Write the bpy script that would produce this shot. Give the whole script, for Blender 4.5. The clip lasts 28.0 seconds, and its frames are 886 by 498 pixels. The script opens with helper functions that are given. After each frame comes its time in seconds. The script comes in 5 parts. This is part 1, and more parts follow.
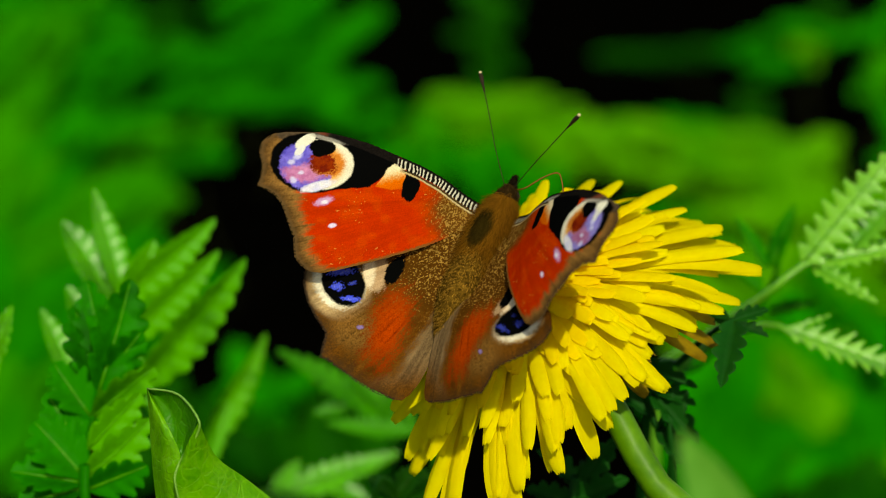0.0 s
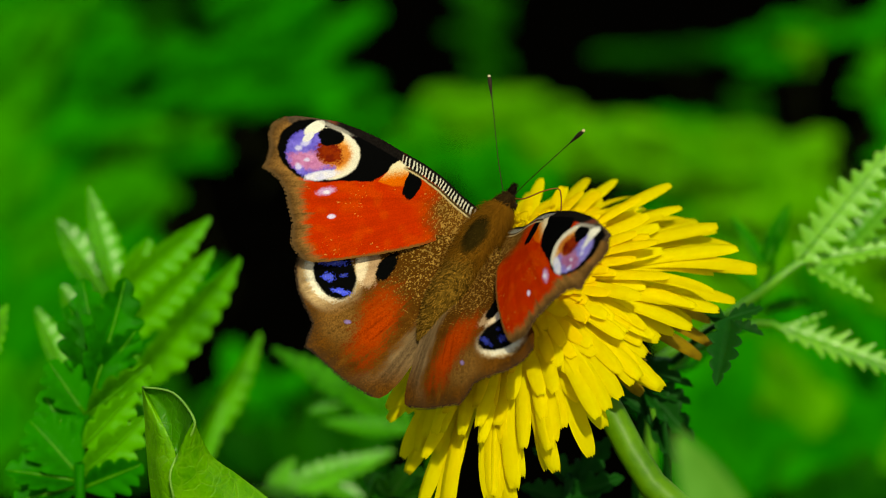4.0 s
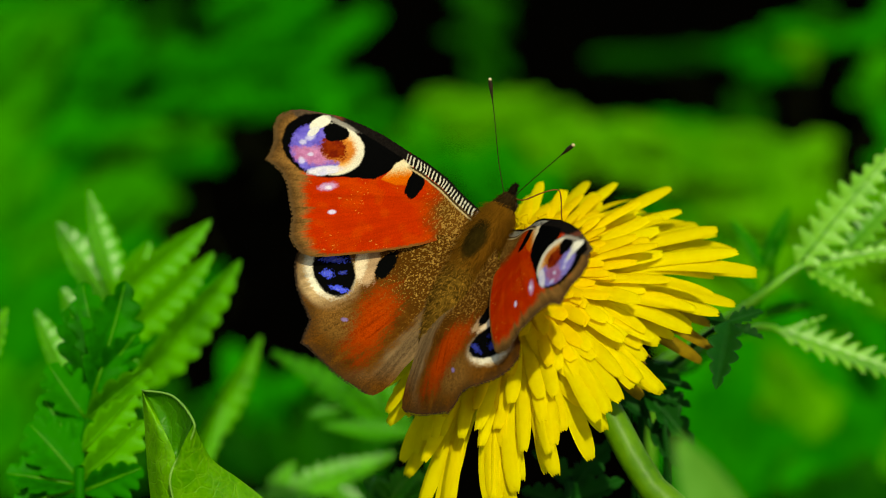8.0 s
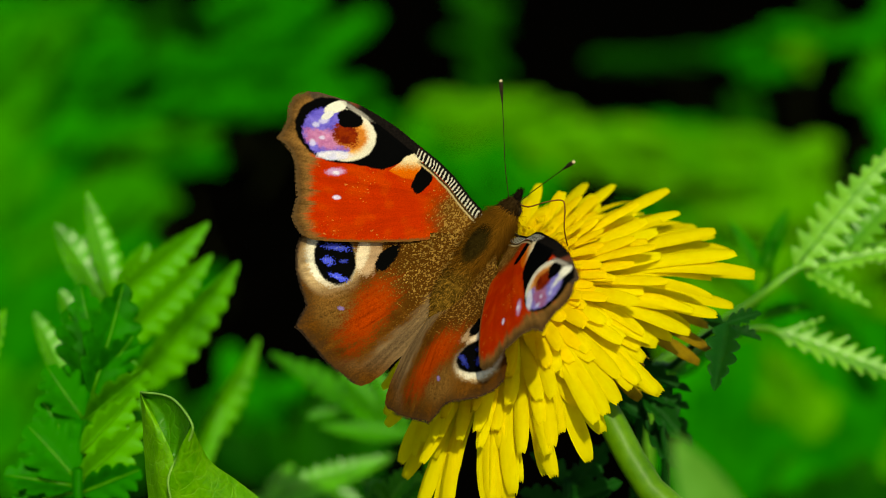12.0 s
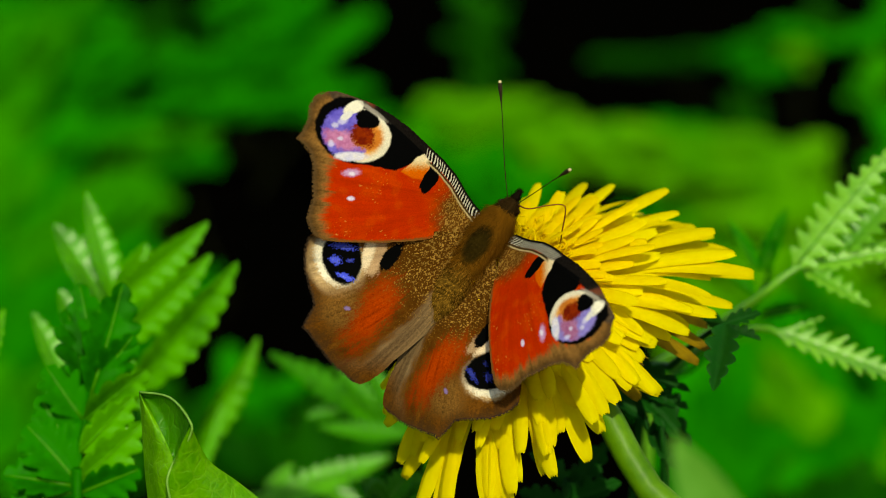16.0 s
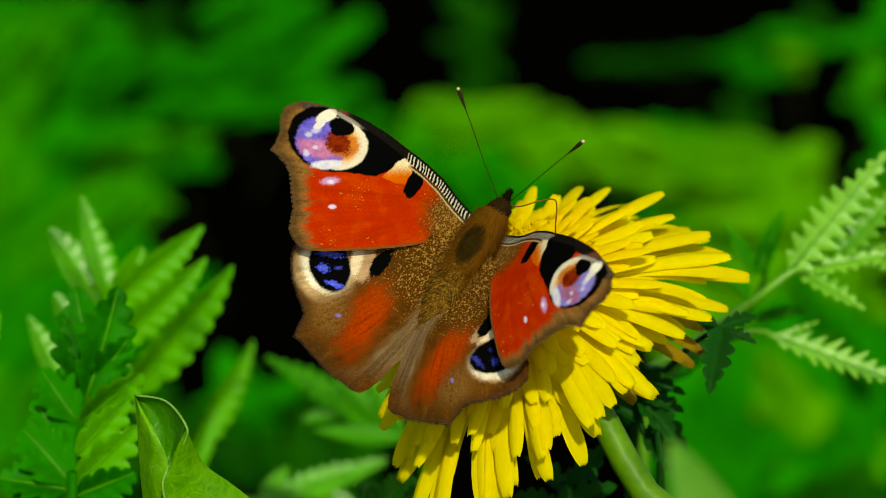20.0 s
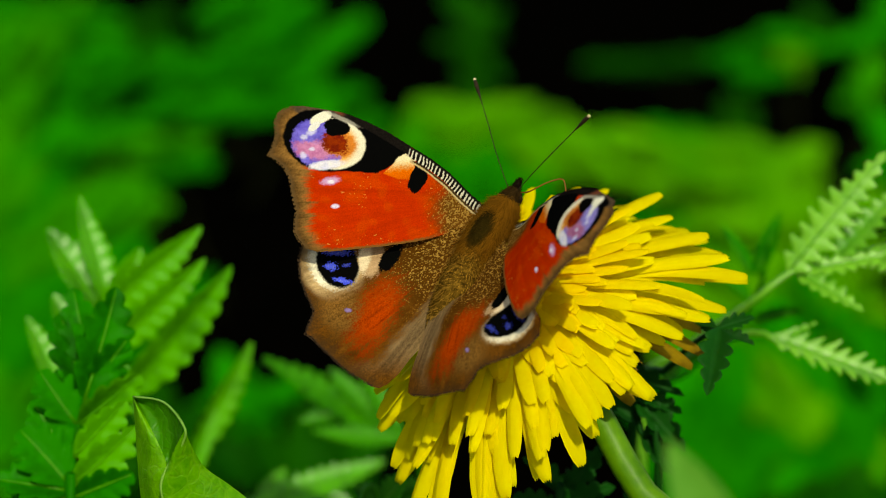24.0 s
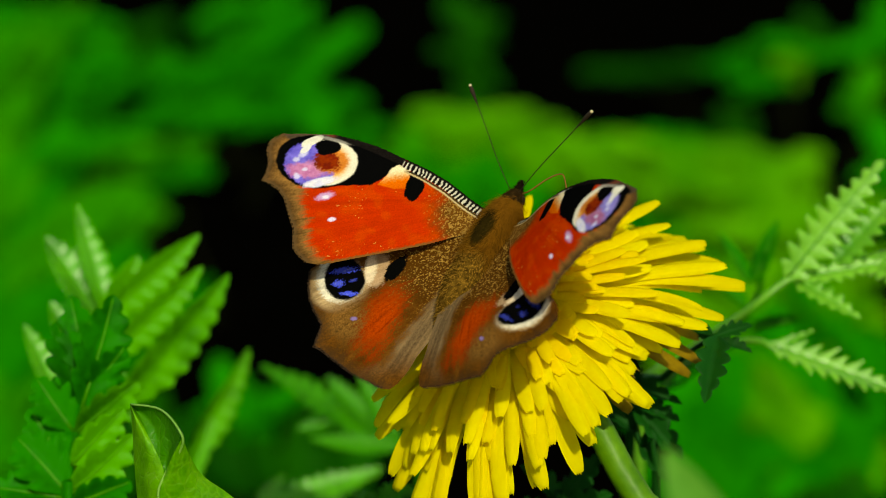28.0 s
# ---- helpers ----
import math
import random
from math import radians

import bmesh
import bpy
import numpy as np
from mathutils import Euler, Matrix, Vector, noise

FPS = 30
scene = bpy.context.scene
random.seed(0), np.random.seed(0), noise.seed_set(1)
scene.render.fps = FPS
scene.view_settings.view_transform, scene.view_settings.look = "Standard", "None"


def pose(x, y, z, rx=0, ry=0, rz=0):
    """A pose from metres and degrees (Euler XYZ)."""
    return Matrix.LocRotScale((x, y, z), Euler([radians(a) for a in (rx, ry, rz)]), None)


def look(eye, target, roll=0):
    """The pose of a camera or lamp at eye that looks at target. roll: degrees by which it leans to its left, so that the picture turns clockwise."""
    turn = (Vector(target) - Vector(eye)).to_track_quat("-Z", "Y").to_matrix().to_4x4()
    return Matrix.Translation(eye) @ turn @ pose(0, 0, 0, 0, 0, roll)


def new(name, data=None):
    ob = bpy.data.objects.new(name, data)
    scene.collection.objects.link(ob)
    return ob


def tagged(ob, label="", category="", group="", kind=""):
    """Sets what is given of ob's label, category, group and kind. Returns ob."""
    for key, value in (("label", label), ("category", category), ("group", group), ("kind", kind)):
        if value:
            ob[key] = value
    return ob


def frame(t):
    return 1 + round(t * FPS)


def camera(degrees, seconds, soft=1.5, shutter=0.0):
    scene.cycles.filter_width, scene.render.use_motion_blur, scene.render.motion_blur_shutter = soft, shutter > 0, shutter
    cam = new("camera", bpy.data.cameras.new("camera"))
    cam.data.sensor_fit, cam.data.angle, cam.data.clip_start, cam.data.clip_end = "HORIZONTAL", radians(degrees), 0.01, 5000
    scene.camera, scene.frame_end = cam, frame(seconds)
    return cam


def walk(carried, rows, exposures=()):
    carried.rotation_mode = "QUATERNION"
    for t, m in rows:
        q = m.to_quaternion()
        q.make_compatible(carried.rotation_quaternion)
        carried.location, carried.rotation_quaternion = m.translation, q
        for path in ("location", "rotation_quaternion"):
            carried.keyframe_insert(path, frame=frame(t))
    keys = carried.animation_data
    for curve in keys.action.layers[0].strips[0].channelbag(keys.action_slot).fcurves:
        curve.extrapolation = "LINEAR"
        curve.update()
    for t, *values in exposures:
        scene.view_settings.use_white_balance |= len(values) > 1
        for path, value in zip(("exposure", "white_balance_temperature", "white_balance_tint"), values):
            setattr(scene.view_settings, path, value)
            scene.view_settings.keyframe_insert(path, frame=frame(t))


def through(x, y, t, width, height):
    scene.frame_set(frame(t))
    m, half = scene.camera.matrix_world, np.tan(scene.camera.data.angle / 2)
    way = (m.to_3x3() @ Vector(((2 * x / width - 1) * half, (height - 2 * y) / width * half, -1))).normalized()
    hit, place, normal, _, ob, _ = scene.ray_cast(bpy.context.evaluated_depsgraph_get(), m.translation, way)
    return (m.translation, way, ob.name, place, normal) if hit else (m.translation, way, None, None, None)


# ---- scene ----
# The view: a long macro lens a forearm's length from the flower, panned very slightly.
TILT = 14.0                      # degrees below the level
FOCUS = 0.3343                   # metres from the eye to the flower
HEIGHT = 0.30                    # of the flower over the ground
cam = camera(20.0, 28.0, soft=0.65)
cam.data.dof.use_dof = True
cam.data.dof.focus_distance = FOCUS - 0.001
cam.data.dof.aperture_fstop = 18.0
FRAME = pose(0, 0, HEIGHT, 90 - TILT)      # x to the right, y up, z towards the eye
EYE = FRAME @ pose(0, 0, FOCUS)
PAN = [
    (0, 0.134, -0.058),
    (0.5, 0.096, -0.059),
    (1, 0.058, -0.075),
    (1.5, 0.057, -0.078),
    (2, 0.039, -0.080),
    (2.5, 0.036, -0.096),
    (3, 0.038, -0.095),
    (3.5, 0.023, -0.095),
    (5.5, 0.023, -0.074),
    (6, 0.039, -0.059),
    (6.5, 0.038, -0.038),
    (7, 0.039, -0.038),
    (7.5, 0.040, -0.019),
    (8, 0.021, -0.018),
    (8.5, -0.001, -0.004),
    (9, -0.001, 0.000),
    (9.5, 0.000, -0.003),
    (10, -0.002, 0.000),
    (10.5, 0.018, -0.016),
    (11, 0.000, 0.000),
    (11.5, -0.004, 0.016),
    (12, -0.020, 0.020),
    (12.5, -0.042, 0.022),
    (14.5, -0.020, 0.075),
    (15, -0.017, 0.062),
    (15.5, -0.022, 0.058),
    (16, -0.040, 0.018),
    (16.5, -0.078, 0.003),
    (17, -0.080, 0.022),
    (17.5, -0.120, 0.018),
    (18, -0.137, 0.041),
    (18.5, -0.141, 0.056),
    (19, -0.159, 0.077),
    (19.5, -0.140, 0.096),
    (20, -0.139, 0.096),
    (20.5, -0.117, 0.101),
    (21, -0.119, 0.094),
    (21.5, -0.138, 0.079),
    (23.5, -0.153, 0.113),
    (24, -0.181, 0.121),
    (24.5, -0.182, 0.138),
    (25, -0.173, 0.159),
    (25.5, -0.176, 0.163),
    (26, -0.159, 0.180),
    (26.5, -0.177, 0.197),
    (27, -0.182, 0.233),
    (27.5, -0.217, 0.272),
    (28, -0.238, 0.296),
]
walk(cam, [(t, EYE @ pose(0, 0, 0, tip, turn, 0)) for t, turn, tip in PAN],
     exposures=[(0.0, -0.1, 7900, -8), (28.0, -0.1, 7900, -8)])


def at(x, y, z=0.0):
    """A place in millimetres from the flower: x to the right, y up, z towards the eye."""
    return FRAME @ Vector((x / 1000, y / 1000, z / 1000))


def way(x, y, z):
    return (FRAME.to_3x3() @ Vector((x, y, z))).normalized()


# Daylight: a high sun over the camera's shoulder.
SUN = way(0.12, 0.40, 0.91)
world = bpy.data.worlds.new("sky")
scene.world = world
world.use_nodes = True
sky = world.node_tree.nodes.new("ShaderNodeTexSky")
sky.sky_type = "NISHITA"
sky.sun_disc = False
sky.sun_elevation = math.asin(SUN.z)
sky.sun_rotation = math.atan2(SUN.x, SUN.y)
world.node_tree.links.new(sky.outputs[0], world.node_tree.nodes["Background"].inputs[0])
world.node_tree.nodes["Background"].inputs[1].default_value = 0.13
sun = new("sun", bpy.data.lights.new("sun", "SUN"))
sun.data.energy = 3.6
sun.data.angle = radians(0.5)
sun.data.color = (1.0, 0.94, 0.82)
sun.matrix_world = look(SUN * 5, (0, 0, 0))

# ---- materials ----
def material(name):
    m = bpy.data.materials.new(name)
    m.use_nodes = True
    return m, m.node_tree.nodes, m.node_tree.links, m.node_tree.nodes["Principled BSDF"]


def surface(name, low, high, scale=400.0, rough=0.5, bump=0.3, sheen=0.0, through=0.0, spec=0.4, spread=0.25, fine=6.0):
    """A matt or waxy skin: two scales of mottling, a varied tone from piece to piece, fine relief, light that shines through."""
    m, n, l, b = material(name)
    co = n.new("ShaderNodeTexCoord")
    big, small = n.new("ShaderNodeTexNoise"), n.new("ShaderNodeTexNoise")
    big.inputs["Scale"].default_value, small.inputs["Scale"].default_value = scale, scale * fine
    big.inputs["Detail"].default_value = small.inputs["Detail"].default_value = 3.0
    l.new(co.outputs["Object"], big.inputs["Vector"]), l.new(co.outputs["Object"], small.inputs["Vector"])
    add = n.new("ShaderNodeMath")
    add.operation = "MULTIPLY_ADD"
    add.inputs[1].default_value = 0.4
    l.new(small.outputs["Fac"], add.inputs[0]), l.new(big.outputs["Fac"], add.inputs[2])
    info = n.new("ShaderNodeObjectInfo")
    one = n.new("ShaderNodeMath")
    one.operation = "MULTIPLY_ADD"
    one.inputs[1].default_value = spread
    l.new(info.outputs["Random"], one.inputs[0]), l.new(add.outputs[0], one.inputs[2])
    ramp = n.new("ShaderNodeValToRGB")
    ramp.color_ramp.elements[0].position, ramp.color_ramp.elements[1].position = 0.45, 1.05
    ramp.color_ramp.elements[0].color, ramp.color_ramp.elements[1].color = (*low, 1), (*high, 1)
    l.new(one.outputs[0], ramp.inputs[0]), l.new(ramp.outputs[0], b.inputs["Base Color"])
    b.inputs["Roughness"].default_value = rough
    b.inputs["Specular IOR Level"].default_value = spec
    b.inputs["Sheen Weight"].default_value = sheen
    bp = n.new("ShaderNodeBump")
    bp.inputs["Strength"].default_value, bp.inputs["Distance"].default_value = bump, 0.0002
    l.new(small.outputs["Fac"], bp.inputs["Height"]), l.new(bp.outputs[0], b.inputs["Normal"])
    if through:
        tr, mix = n.new("ShaderNodeBsdfTranslucent"), n.new("ShaderNodeMixShader")
        l.new(ramp.outputs[0], tr.inputs["Color"])
        mix.inputs[0].default_value = through
        l.new(b.outputs[0], mix.inputs[1]), l.new(tr.outputs[0], mix.inputs[2])
        l.new(mix.outputs[0], n["Material Output"].inputs["Surface"])
    return m


def veined(name, low, high, vein):
    """A fresh leaf's skin: mottled, with a net of paler sunken veins."""
    m = surface(name, low, high, 260, 0.38, 0.5, through=0.3, spec=0.3)
    n, l, b = m.node_tree.nodes, m.node_tree.links, m.node_tree.nodes["Principled BSDF"]
    co = n.new("ShaderNodeTexCoord")
    wave = n.new("ShaderNodeTexNoise")
    wave.inputs["Scale"].default_value = 260.0
    bend = n.new("ShaderNodeMixRGB")
    bend.blend_type = "LINEAR_LIGHT"
    bend.inputs[0].default_value = 0.0012
    l.new(co.outputs["Object"], wave.inputs["Vector"])
    l.new(co.outputs["Object"], bend.inputs[1]), l.new(wave.outputs["Color"], bend.inputs[2])
    net = n.new("ShaderNodeTexVoronoi")
    net.feature = "DISTANCE_TO_EDGE"
    net.inputs["Scale"].default_value = 520.0
    l.new(bend.outputs[0], net.inputs["Vector"])
    line = n.new("ShaderNodeMapRange")
    line.inputs[1].default_value, line.inputs[2].default_value = 0.02, 0.10
    line.inputs[3].default_value, line.inputs[4].default_value = 1.0, 0.0
    l.new(net.outputs["Distance"], line.inputs[0])
    mix = n.new("ShaderNodeMixRGB")
    mix.inputs[2].default_value = (*vein, 1)
    part_of = n.new("ShaderNodeMath")
    part_of.operation = "MULTIPLY"
    part_of.inputs[1].default_value = 0.12
    l.new(line.outputs[0], part_of.inputs[0]), l.new(part_of.outputs[0], mix.inputs[0])
    old = b.inputs["Base Color"].links[0].from_socket
    l.new(old, mix.inputs[1]), l.new(mix.outputs[0], b.inputs["Base Color"])
    bp = n.new("ShaderNodeBump")
    bp.inputs["Strength"].default_value, bp.inputs["Distance"].default_value, bp.invert = 0.3, 0.00015, True
    l.new(line.outputs[0], bp.inputs["Height"])
    l.new(b.inputs["Normal"].links[0].from_socket, bp.inputs["Normal"])
    l.new(bp.outputs[0], b.inputs["Normal"])
    return m


def scaled(name, rough=0.6, grain=6000.0):
    """Butterfly wing or fur: the pattern's colour broken up by tiny overlapping scales."""
    m, n, l, b = material(name)
    attr = n.new("ShaderNodeAttribute")
    attr.attribute_name = "pattern"
    co, tex = n.new("ShaderNodeTexCoord"), n.new("ShaderNodeTexNoise")
    tex.inputs["Scale"].default_value, tex.inputs["Detail"].default_value = grain, 2.0
    l.new(co.outputs["Object"], tex.inputs["Vector"])
    ramp = n.new("ShaderNodeMapRange")
    ramp.inputs[3].default_value, ramp.inputs[4].default_value = 0.66, 1.30
    l.new(tex.outputs["Fac"], ramp.inputs[0])
    mul = n.new("ShaderNodeVectorMath")
    mul.operation = "SCALE"
    l.new(attr.outputs["Color"], mul.inputs[0]), l.new(ramp.outputs[0], mul.inputs["Scale"])
    l.new(mul.outputs[0], b.inputs["Base Color"])
    b.inputs["Roughness"].default_value = rough
    b.inputs["Specular IOR Level"].default_value = 0.0
    bp = n.new("ShaderNodeBump")
    bp.inputs["Strength"].default_value, bp.inputs["Distance"].default_value = 0.35, 0.00008
    l.new(tex.outputs["Fac"], bp.inputs["Height"]), l.new(bp.outputs[0], b.inputs["Normal"])
    return m


PETAL = surface("yellow_petal", (0.82, 0.64, 0.002), (0.93, 0.82, 0.004), 160, 0.55, 0.25, through=0.45, spec=0.08, spread=0.2)
INNER_PETAL = surface("golden_petal", (0.84, 0.58, 0.002), (0.94, 0.76, 0.004), 160, 0.55, 0.25, through=0.45, spec=0.08, spread=0.2)
FADED = surface("faded_petal", (0.16, 0.09, 0.006), (0.42, 0.28, 0.012), 200, 0.55, 0.3, through=0.3, spec=0.08)
BRACT = surface("green_bract", (0.03, 0.09, 0.006), (0.10, 0.20, 0.015), 300, 0.5, 0.3, through=0.1, spec=0.15)
DRY_BRACT = surface("brown_bract", (0.08, 0.045, 0.004), (0.30, 0.18, 0.01), 300, 0.5, 0.3, through=0.15, spec=0.15)
STALK = surface("green_stalk", (0.045, 0.15, 0.003), (0.14, 0.31, 0.010), 120, 0.45, 0.3, through=0.1, spec=0.2)
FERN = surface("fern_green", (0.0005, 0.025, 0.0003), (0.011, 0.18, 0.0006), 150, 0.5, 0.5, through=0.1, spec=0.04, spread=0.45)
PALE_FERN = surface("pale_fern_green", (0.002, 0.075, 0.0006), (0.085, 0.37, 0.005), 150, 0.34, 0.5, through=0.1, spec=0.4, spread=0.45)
RIM = surface("pale_leaf_edge", (0.16, 0.38, 0.04), (0.30, 0.56, 0.10), 300, 0.4, 0.2, through=0.3, spec=0.3)
MID_FERN = surface("mid_fern_green", (0.003, 0.08, 0.0008), (0.045, 0.26, 0.004), 150, 0.42, 0.5, through=0.15, spec=0.15, spread=0.45)
SOFT_LEAF = surface("grey_green_leaf", (0.05, 0.20, 0.01), (0.11, 0.31, 0.03), 80, 0.5, 0.4, through=0.2, spec=0.1)
# leaf green darkened to stand for the shade under the flower
SHADE_LEAF = surface("shade_leaf", (0.002, 0.03, 0.002), (0.006, 0.07, 0.004), 120, 0.6, 0.5, through=0.1, spec=0.1)
LEAF = veined("fresh_leaf", (0.03, 0.20, 0.001), (0.16, 0.46, 0.008), (0.34, 0.60, 0.05))
# darker copy of the leaf skin, painted for the shade inside the roll
ROLL_SHADE = veined("roll_shade", (0.008, 0.10, 0.001), (0.05, 0.24, 0.004), (0.16, 0.36, 0.03))
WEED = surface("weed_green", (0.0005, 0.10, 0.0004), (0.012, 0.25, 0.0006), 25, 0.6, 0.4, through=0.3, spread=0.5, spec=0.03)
# two lighter copies of the weed green, with sunlight put into the colour
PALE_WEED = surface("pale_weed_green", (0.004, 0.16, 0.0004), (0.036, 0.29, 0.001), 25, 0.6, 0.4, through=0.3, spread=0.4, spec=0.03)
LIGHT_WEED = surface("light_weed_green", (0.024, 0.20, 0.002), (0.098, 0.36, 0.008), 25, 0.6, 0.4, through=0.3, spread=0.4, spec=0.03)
COMB = surface("comb_leaf_green", (0.036, 0.24, 0.007), (0.20, 0.52, 0.034), 150, 0.36, 0.5, through=0.25, spec=0.45, spread=0.3)
# near-black stems: the shade between the weeds is put into their colour
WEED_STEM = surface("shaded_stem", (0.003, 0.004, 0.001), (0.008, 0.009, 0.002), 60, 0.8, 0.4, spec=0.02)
RIB = surface("pale_leaf_rib", (0.02, 0.15, 0.002), (0.07, 0.28, 0.006), 300, 0.45, 0.3, spec=0.2)
# weed green darkened: shade deep in the growth painted as leaf colour
SHADE_WEED = surface("shade_weed_green", (0.001, 0.035, 0.0004), (0.007, 0.08, 0.0008), 25, 0.6, 0.4, through=0.2, spread=0.4, spec=0.02)
# near black: the deep shade under the weeds is put into the soil colour
SOIL = surface("shade_black_soil", (0.0004, 0.0004, 0.0003), (0.0012, 0.001, 0.0006), 30, 1.0, 1.0, spec=0.0, spread=0.0)
WING = scaled("wing_scales")
FUR = scaled("fur", 0.8, 4000.0)
CHITIN = surface("dark_chitin", (0.006, 0.004, 0.003), (0.02, 0.014, 0.008), 900, 0.5, 0.3, spec=0.15)
ANTENNA = surface("antenna_brown", (0.006, 0.004, 0.003), (0.03, 0.02, 0.01), 2500, 0.6, 0.3, spec=0.1)
PROBOSCIS = surface("proboscis_brown", (0.10, 0.03, 0.004), (0.22, 0.08, 0.01), 1500, 0.5, 0.3, spec=0.2)
TIP = surface("pale_tip", (0.55, 0.42, 0.22), (0.75, 0.60, 0.35), 1500, 0.5, 0.2)

# ---- helpers for things ----
HOME = {}


def thing(name, m, label, category, group="", kind=""):
    ob = new(name)
    ob.empty_display_size = 0.005
    ob.matrix_basis = m
    HOME[ob.name] = m.copy()
    return tagged(ob, label, category, group, kind)


def mesh_of(name, bm, mat, smooth=True):
    me = bpy.data.meshes.new(name)
    bm.normal_update()
    bm.to_mesh(me)
    bm.free()
    me.materials.append(mat)
    if smooth:
        me.shade_smooth()
    return me


def part(name, shape, mat, parent, label="", m=None):
    """One mesh (a bmesh or mesh data) under a thing; m is its place in the world."""
    me = shape if isinstance(shape, bpy.types.Mesh) else mesh_of(name, shape, mat)
    ob = new(name, me)
    ob.parent = parent
    world_m = m if m is not None else HOME[parent.name]
    ob.matrix_basis = HOME[parent.name].inverted() @ world_m
    HOME[ob.name] = world_m.copy()
    return tagged(ob, label)


def tube(bm, pts, radii, sides=8, caps=True):
    """A round, tapered tube along points."""
    rings = []
    pts = [Vector(p) for p in pts]
    side = None
    for i, p in enumerate(pts):
        d = (pts[min(i + 1, len(pts) - 1)] - pts[max(i - 1, 0)]).normalized()
        if side is None:
            side = d.orthogonal().normalized()
        side = (side - d * side.dot(d)).normalized()
        other = d.cross(side)
        rings.append([bm.verts.new(p + (side * math.cos(a) + other * math.sin(a)) * radii[i])
                      for a in (2 * math.pi * k / sides for k in range(sides))])
    for a, b in zip(rings, rings[1:]):
        for k in range(sides):
            bm.faces.new((a[k], a[(k + 1) % sides], b[(k + 1) % sides], b[k]))
    if caps:
        bm.faces.new(rings[0][::-1]), bm.faces.new(rings[-1])
    return bm


def spline(pts, n):
    """n points of a smooth curve through pts."""
    pts = [Vector(p) for p in pts]
    out = []
    for j in range(n):
        f = j / (n - 1) * (len(pts) - 1)
        i = min(int(f), len(pts) - 2)
        f -= i
        a, b, c, d = pts[max(i - 1, 0)], pts[i], pts[i + 1], pts[min(i + 2, len(pts) - 1)]
        out.append(0.5 * ((2 * b) + (c - a) * f + (2 * a - 5 * b + 4 * c - d) * f * f + (3 * b - a - 3 * c + d) * f ** 3))
    return out


def span(base, tip, face):
    """A pose at base whose x runs to tip and whose z turns to face; and the length."""
    x = (tip - base)
    length = x.length
    x.normalize()
    z = (face - x * face.dot(x)).normalized()
    y = z.cross(x)
    return Matrix((( *(x.x, y.x, z.x), base.x), (x.y, y.y, z.y, base.y), (x.z, y.z, z.z, base.z), (0, 0, 0, 1))), length


def blade(length, width, lobes=9, depth=0.35, fold=0.25, bend=0.1, twist=0.0, rng=random, lean=0.55, taper=0.75):
    """A toothed or lobed leaf blade along x, folded a little at its midrib."""
    bm = bmesh.new()
    def spine(f):
        return Vector((length * f, length * bend * 0.25 * math.sin(f * 3.0 + twist), -length * bend * f * f))
    def half(f):
        return width * 0.5 * (math.sin(math.pi * min(1, 0.07 + f ** taper * 0.93)) ** 0.75) * (1 - 0.25 * f) + width * 0.01
    rib = [bm.verts.new(spine(i / lobes)) for i in range(lobes + 1)]
    for s in (-1, 1):
        prev = None
        for i in range(lobes):
            f0, f1 = i / lobes, (i + 1) / lobes
            w = half((f0 + f1) / 2) * rng.uniform(0.86, 1.12)
            def out(f, k, lift=0.0):
                p = spine(f)
                return bm.verts.new((p.x + lean * w * k, p.y + s * w * k, p.z + w * k * fold + lift))
            inner = 1 - depth
            a = prev or out(f0 + 0.02 / lobes, inner)
            b = out(f0 + 0.62 / lobes, 1.0, rng.uniform(-0.06, 0.06) * w)
            c = out(f0 + 0.95 / lobes, 0.9, rng.uniform(-0.06, 0.06) * w)
            d = out(min(f1, 1 - 0.02 / lobes), inner if i < lobes - 1 else 0.3)
            for q in ((rib[i], a, b), (rib[i], b, c, rib[i + 1]), (rib[i + 1], c, d)):
                bm.faces.new(q if s < 0 else q[::-1])
            prev = d
    return bm


def toothed(length, width, lobes=9, depth=0.35, fold=0.25, bend=0.1, twist=0.0, rng=random, lean=0.55, taper=0.75, pleat=0.16, round_=0.7):
    """A leaflet along x with rounded teeth, pleated from tooth to tooth and folded at its midrib."""
    bm = bmesh.new()
    steps, cols = 5, (0.0, 0.3, 0.62, 0.86, 1.0)
    count = lobes * steps
    grow = [rng.uniform(0.85, 1.12) for _ in range(2 * lobes + 2)]
    rib = []
    for i in range(count + 1):
        f = i / count
        rib.append(Vector((length * f, length * bend * 0.25 * math.sin(f * 3.0 + twist), -length * bend * f * f)))
    spine = [bm.verts.new(p) for p in rib]
    for s in (-1, 1):
        last = None
        for i, p in enumerate(rib):
            f = i / count
            lobe, phase = divmod(i, steps)
            phase /= steps
            w = width * 0.5 * (math.sin(math.pi * min(1, 0.07 + f ** taper * 0.93)) ** 0.75) * (1 - 0.25 * f) + width * 0.012
            reach = 1 - depth + depth * math.sin(math.pi * phase) ** round_ * grow[lobe + (lobes if s > 0 else 0)]
            line = [spine[i]]
            for k in cols[1:]:
                out = w * k * (reach if k == 1.0 else min(1.0, 0.25 + reach * 0.85))
                z = out * fold - pleat * w * k * math.cos(2 * math.pi * phase) * 0.5 - 0.25 * out * k * k * fold
                line.append(bm.verts.new((min(p.x + lean * out, length * 1.03), p.y + s * out, p.z + z)))
            if last:
                for a, b, c, d in zip(last, last[1:], line[1:], line):
                    bm.faces.new((a, b, c, d) if s < 0 else (d, c, b, a))
            last = line
    return bm


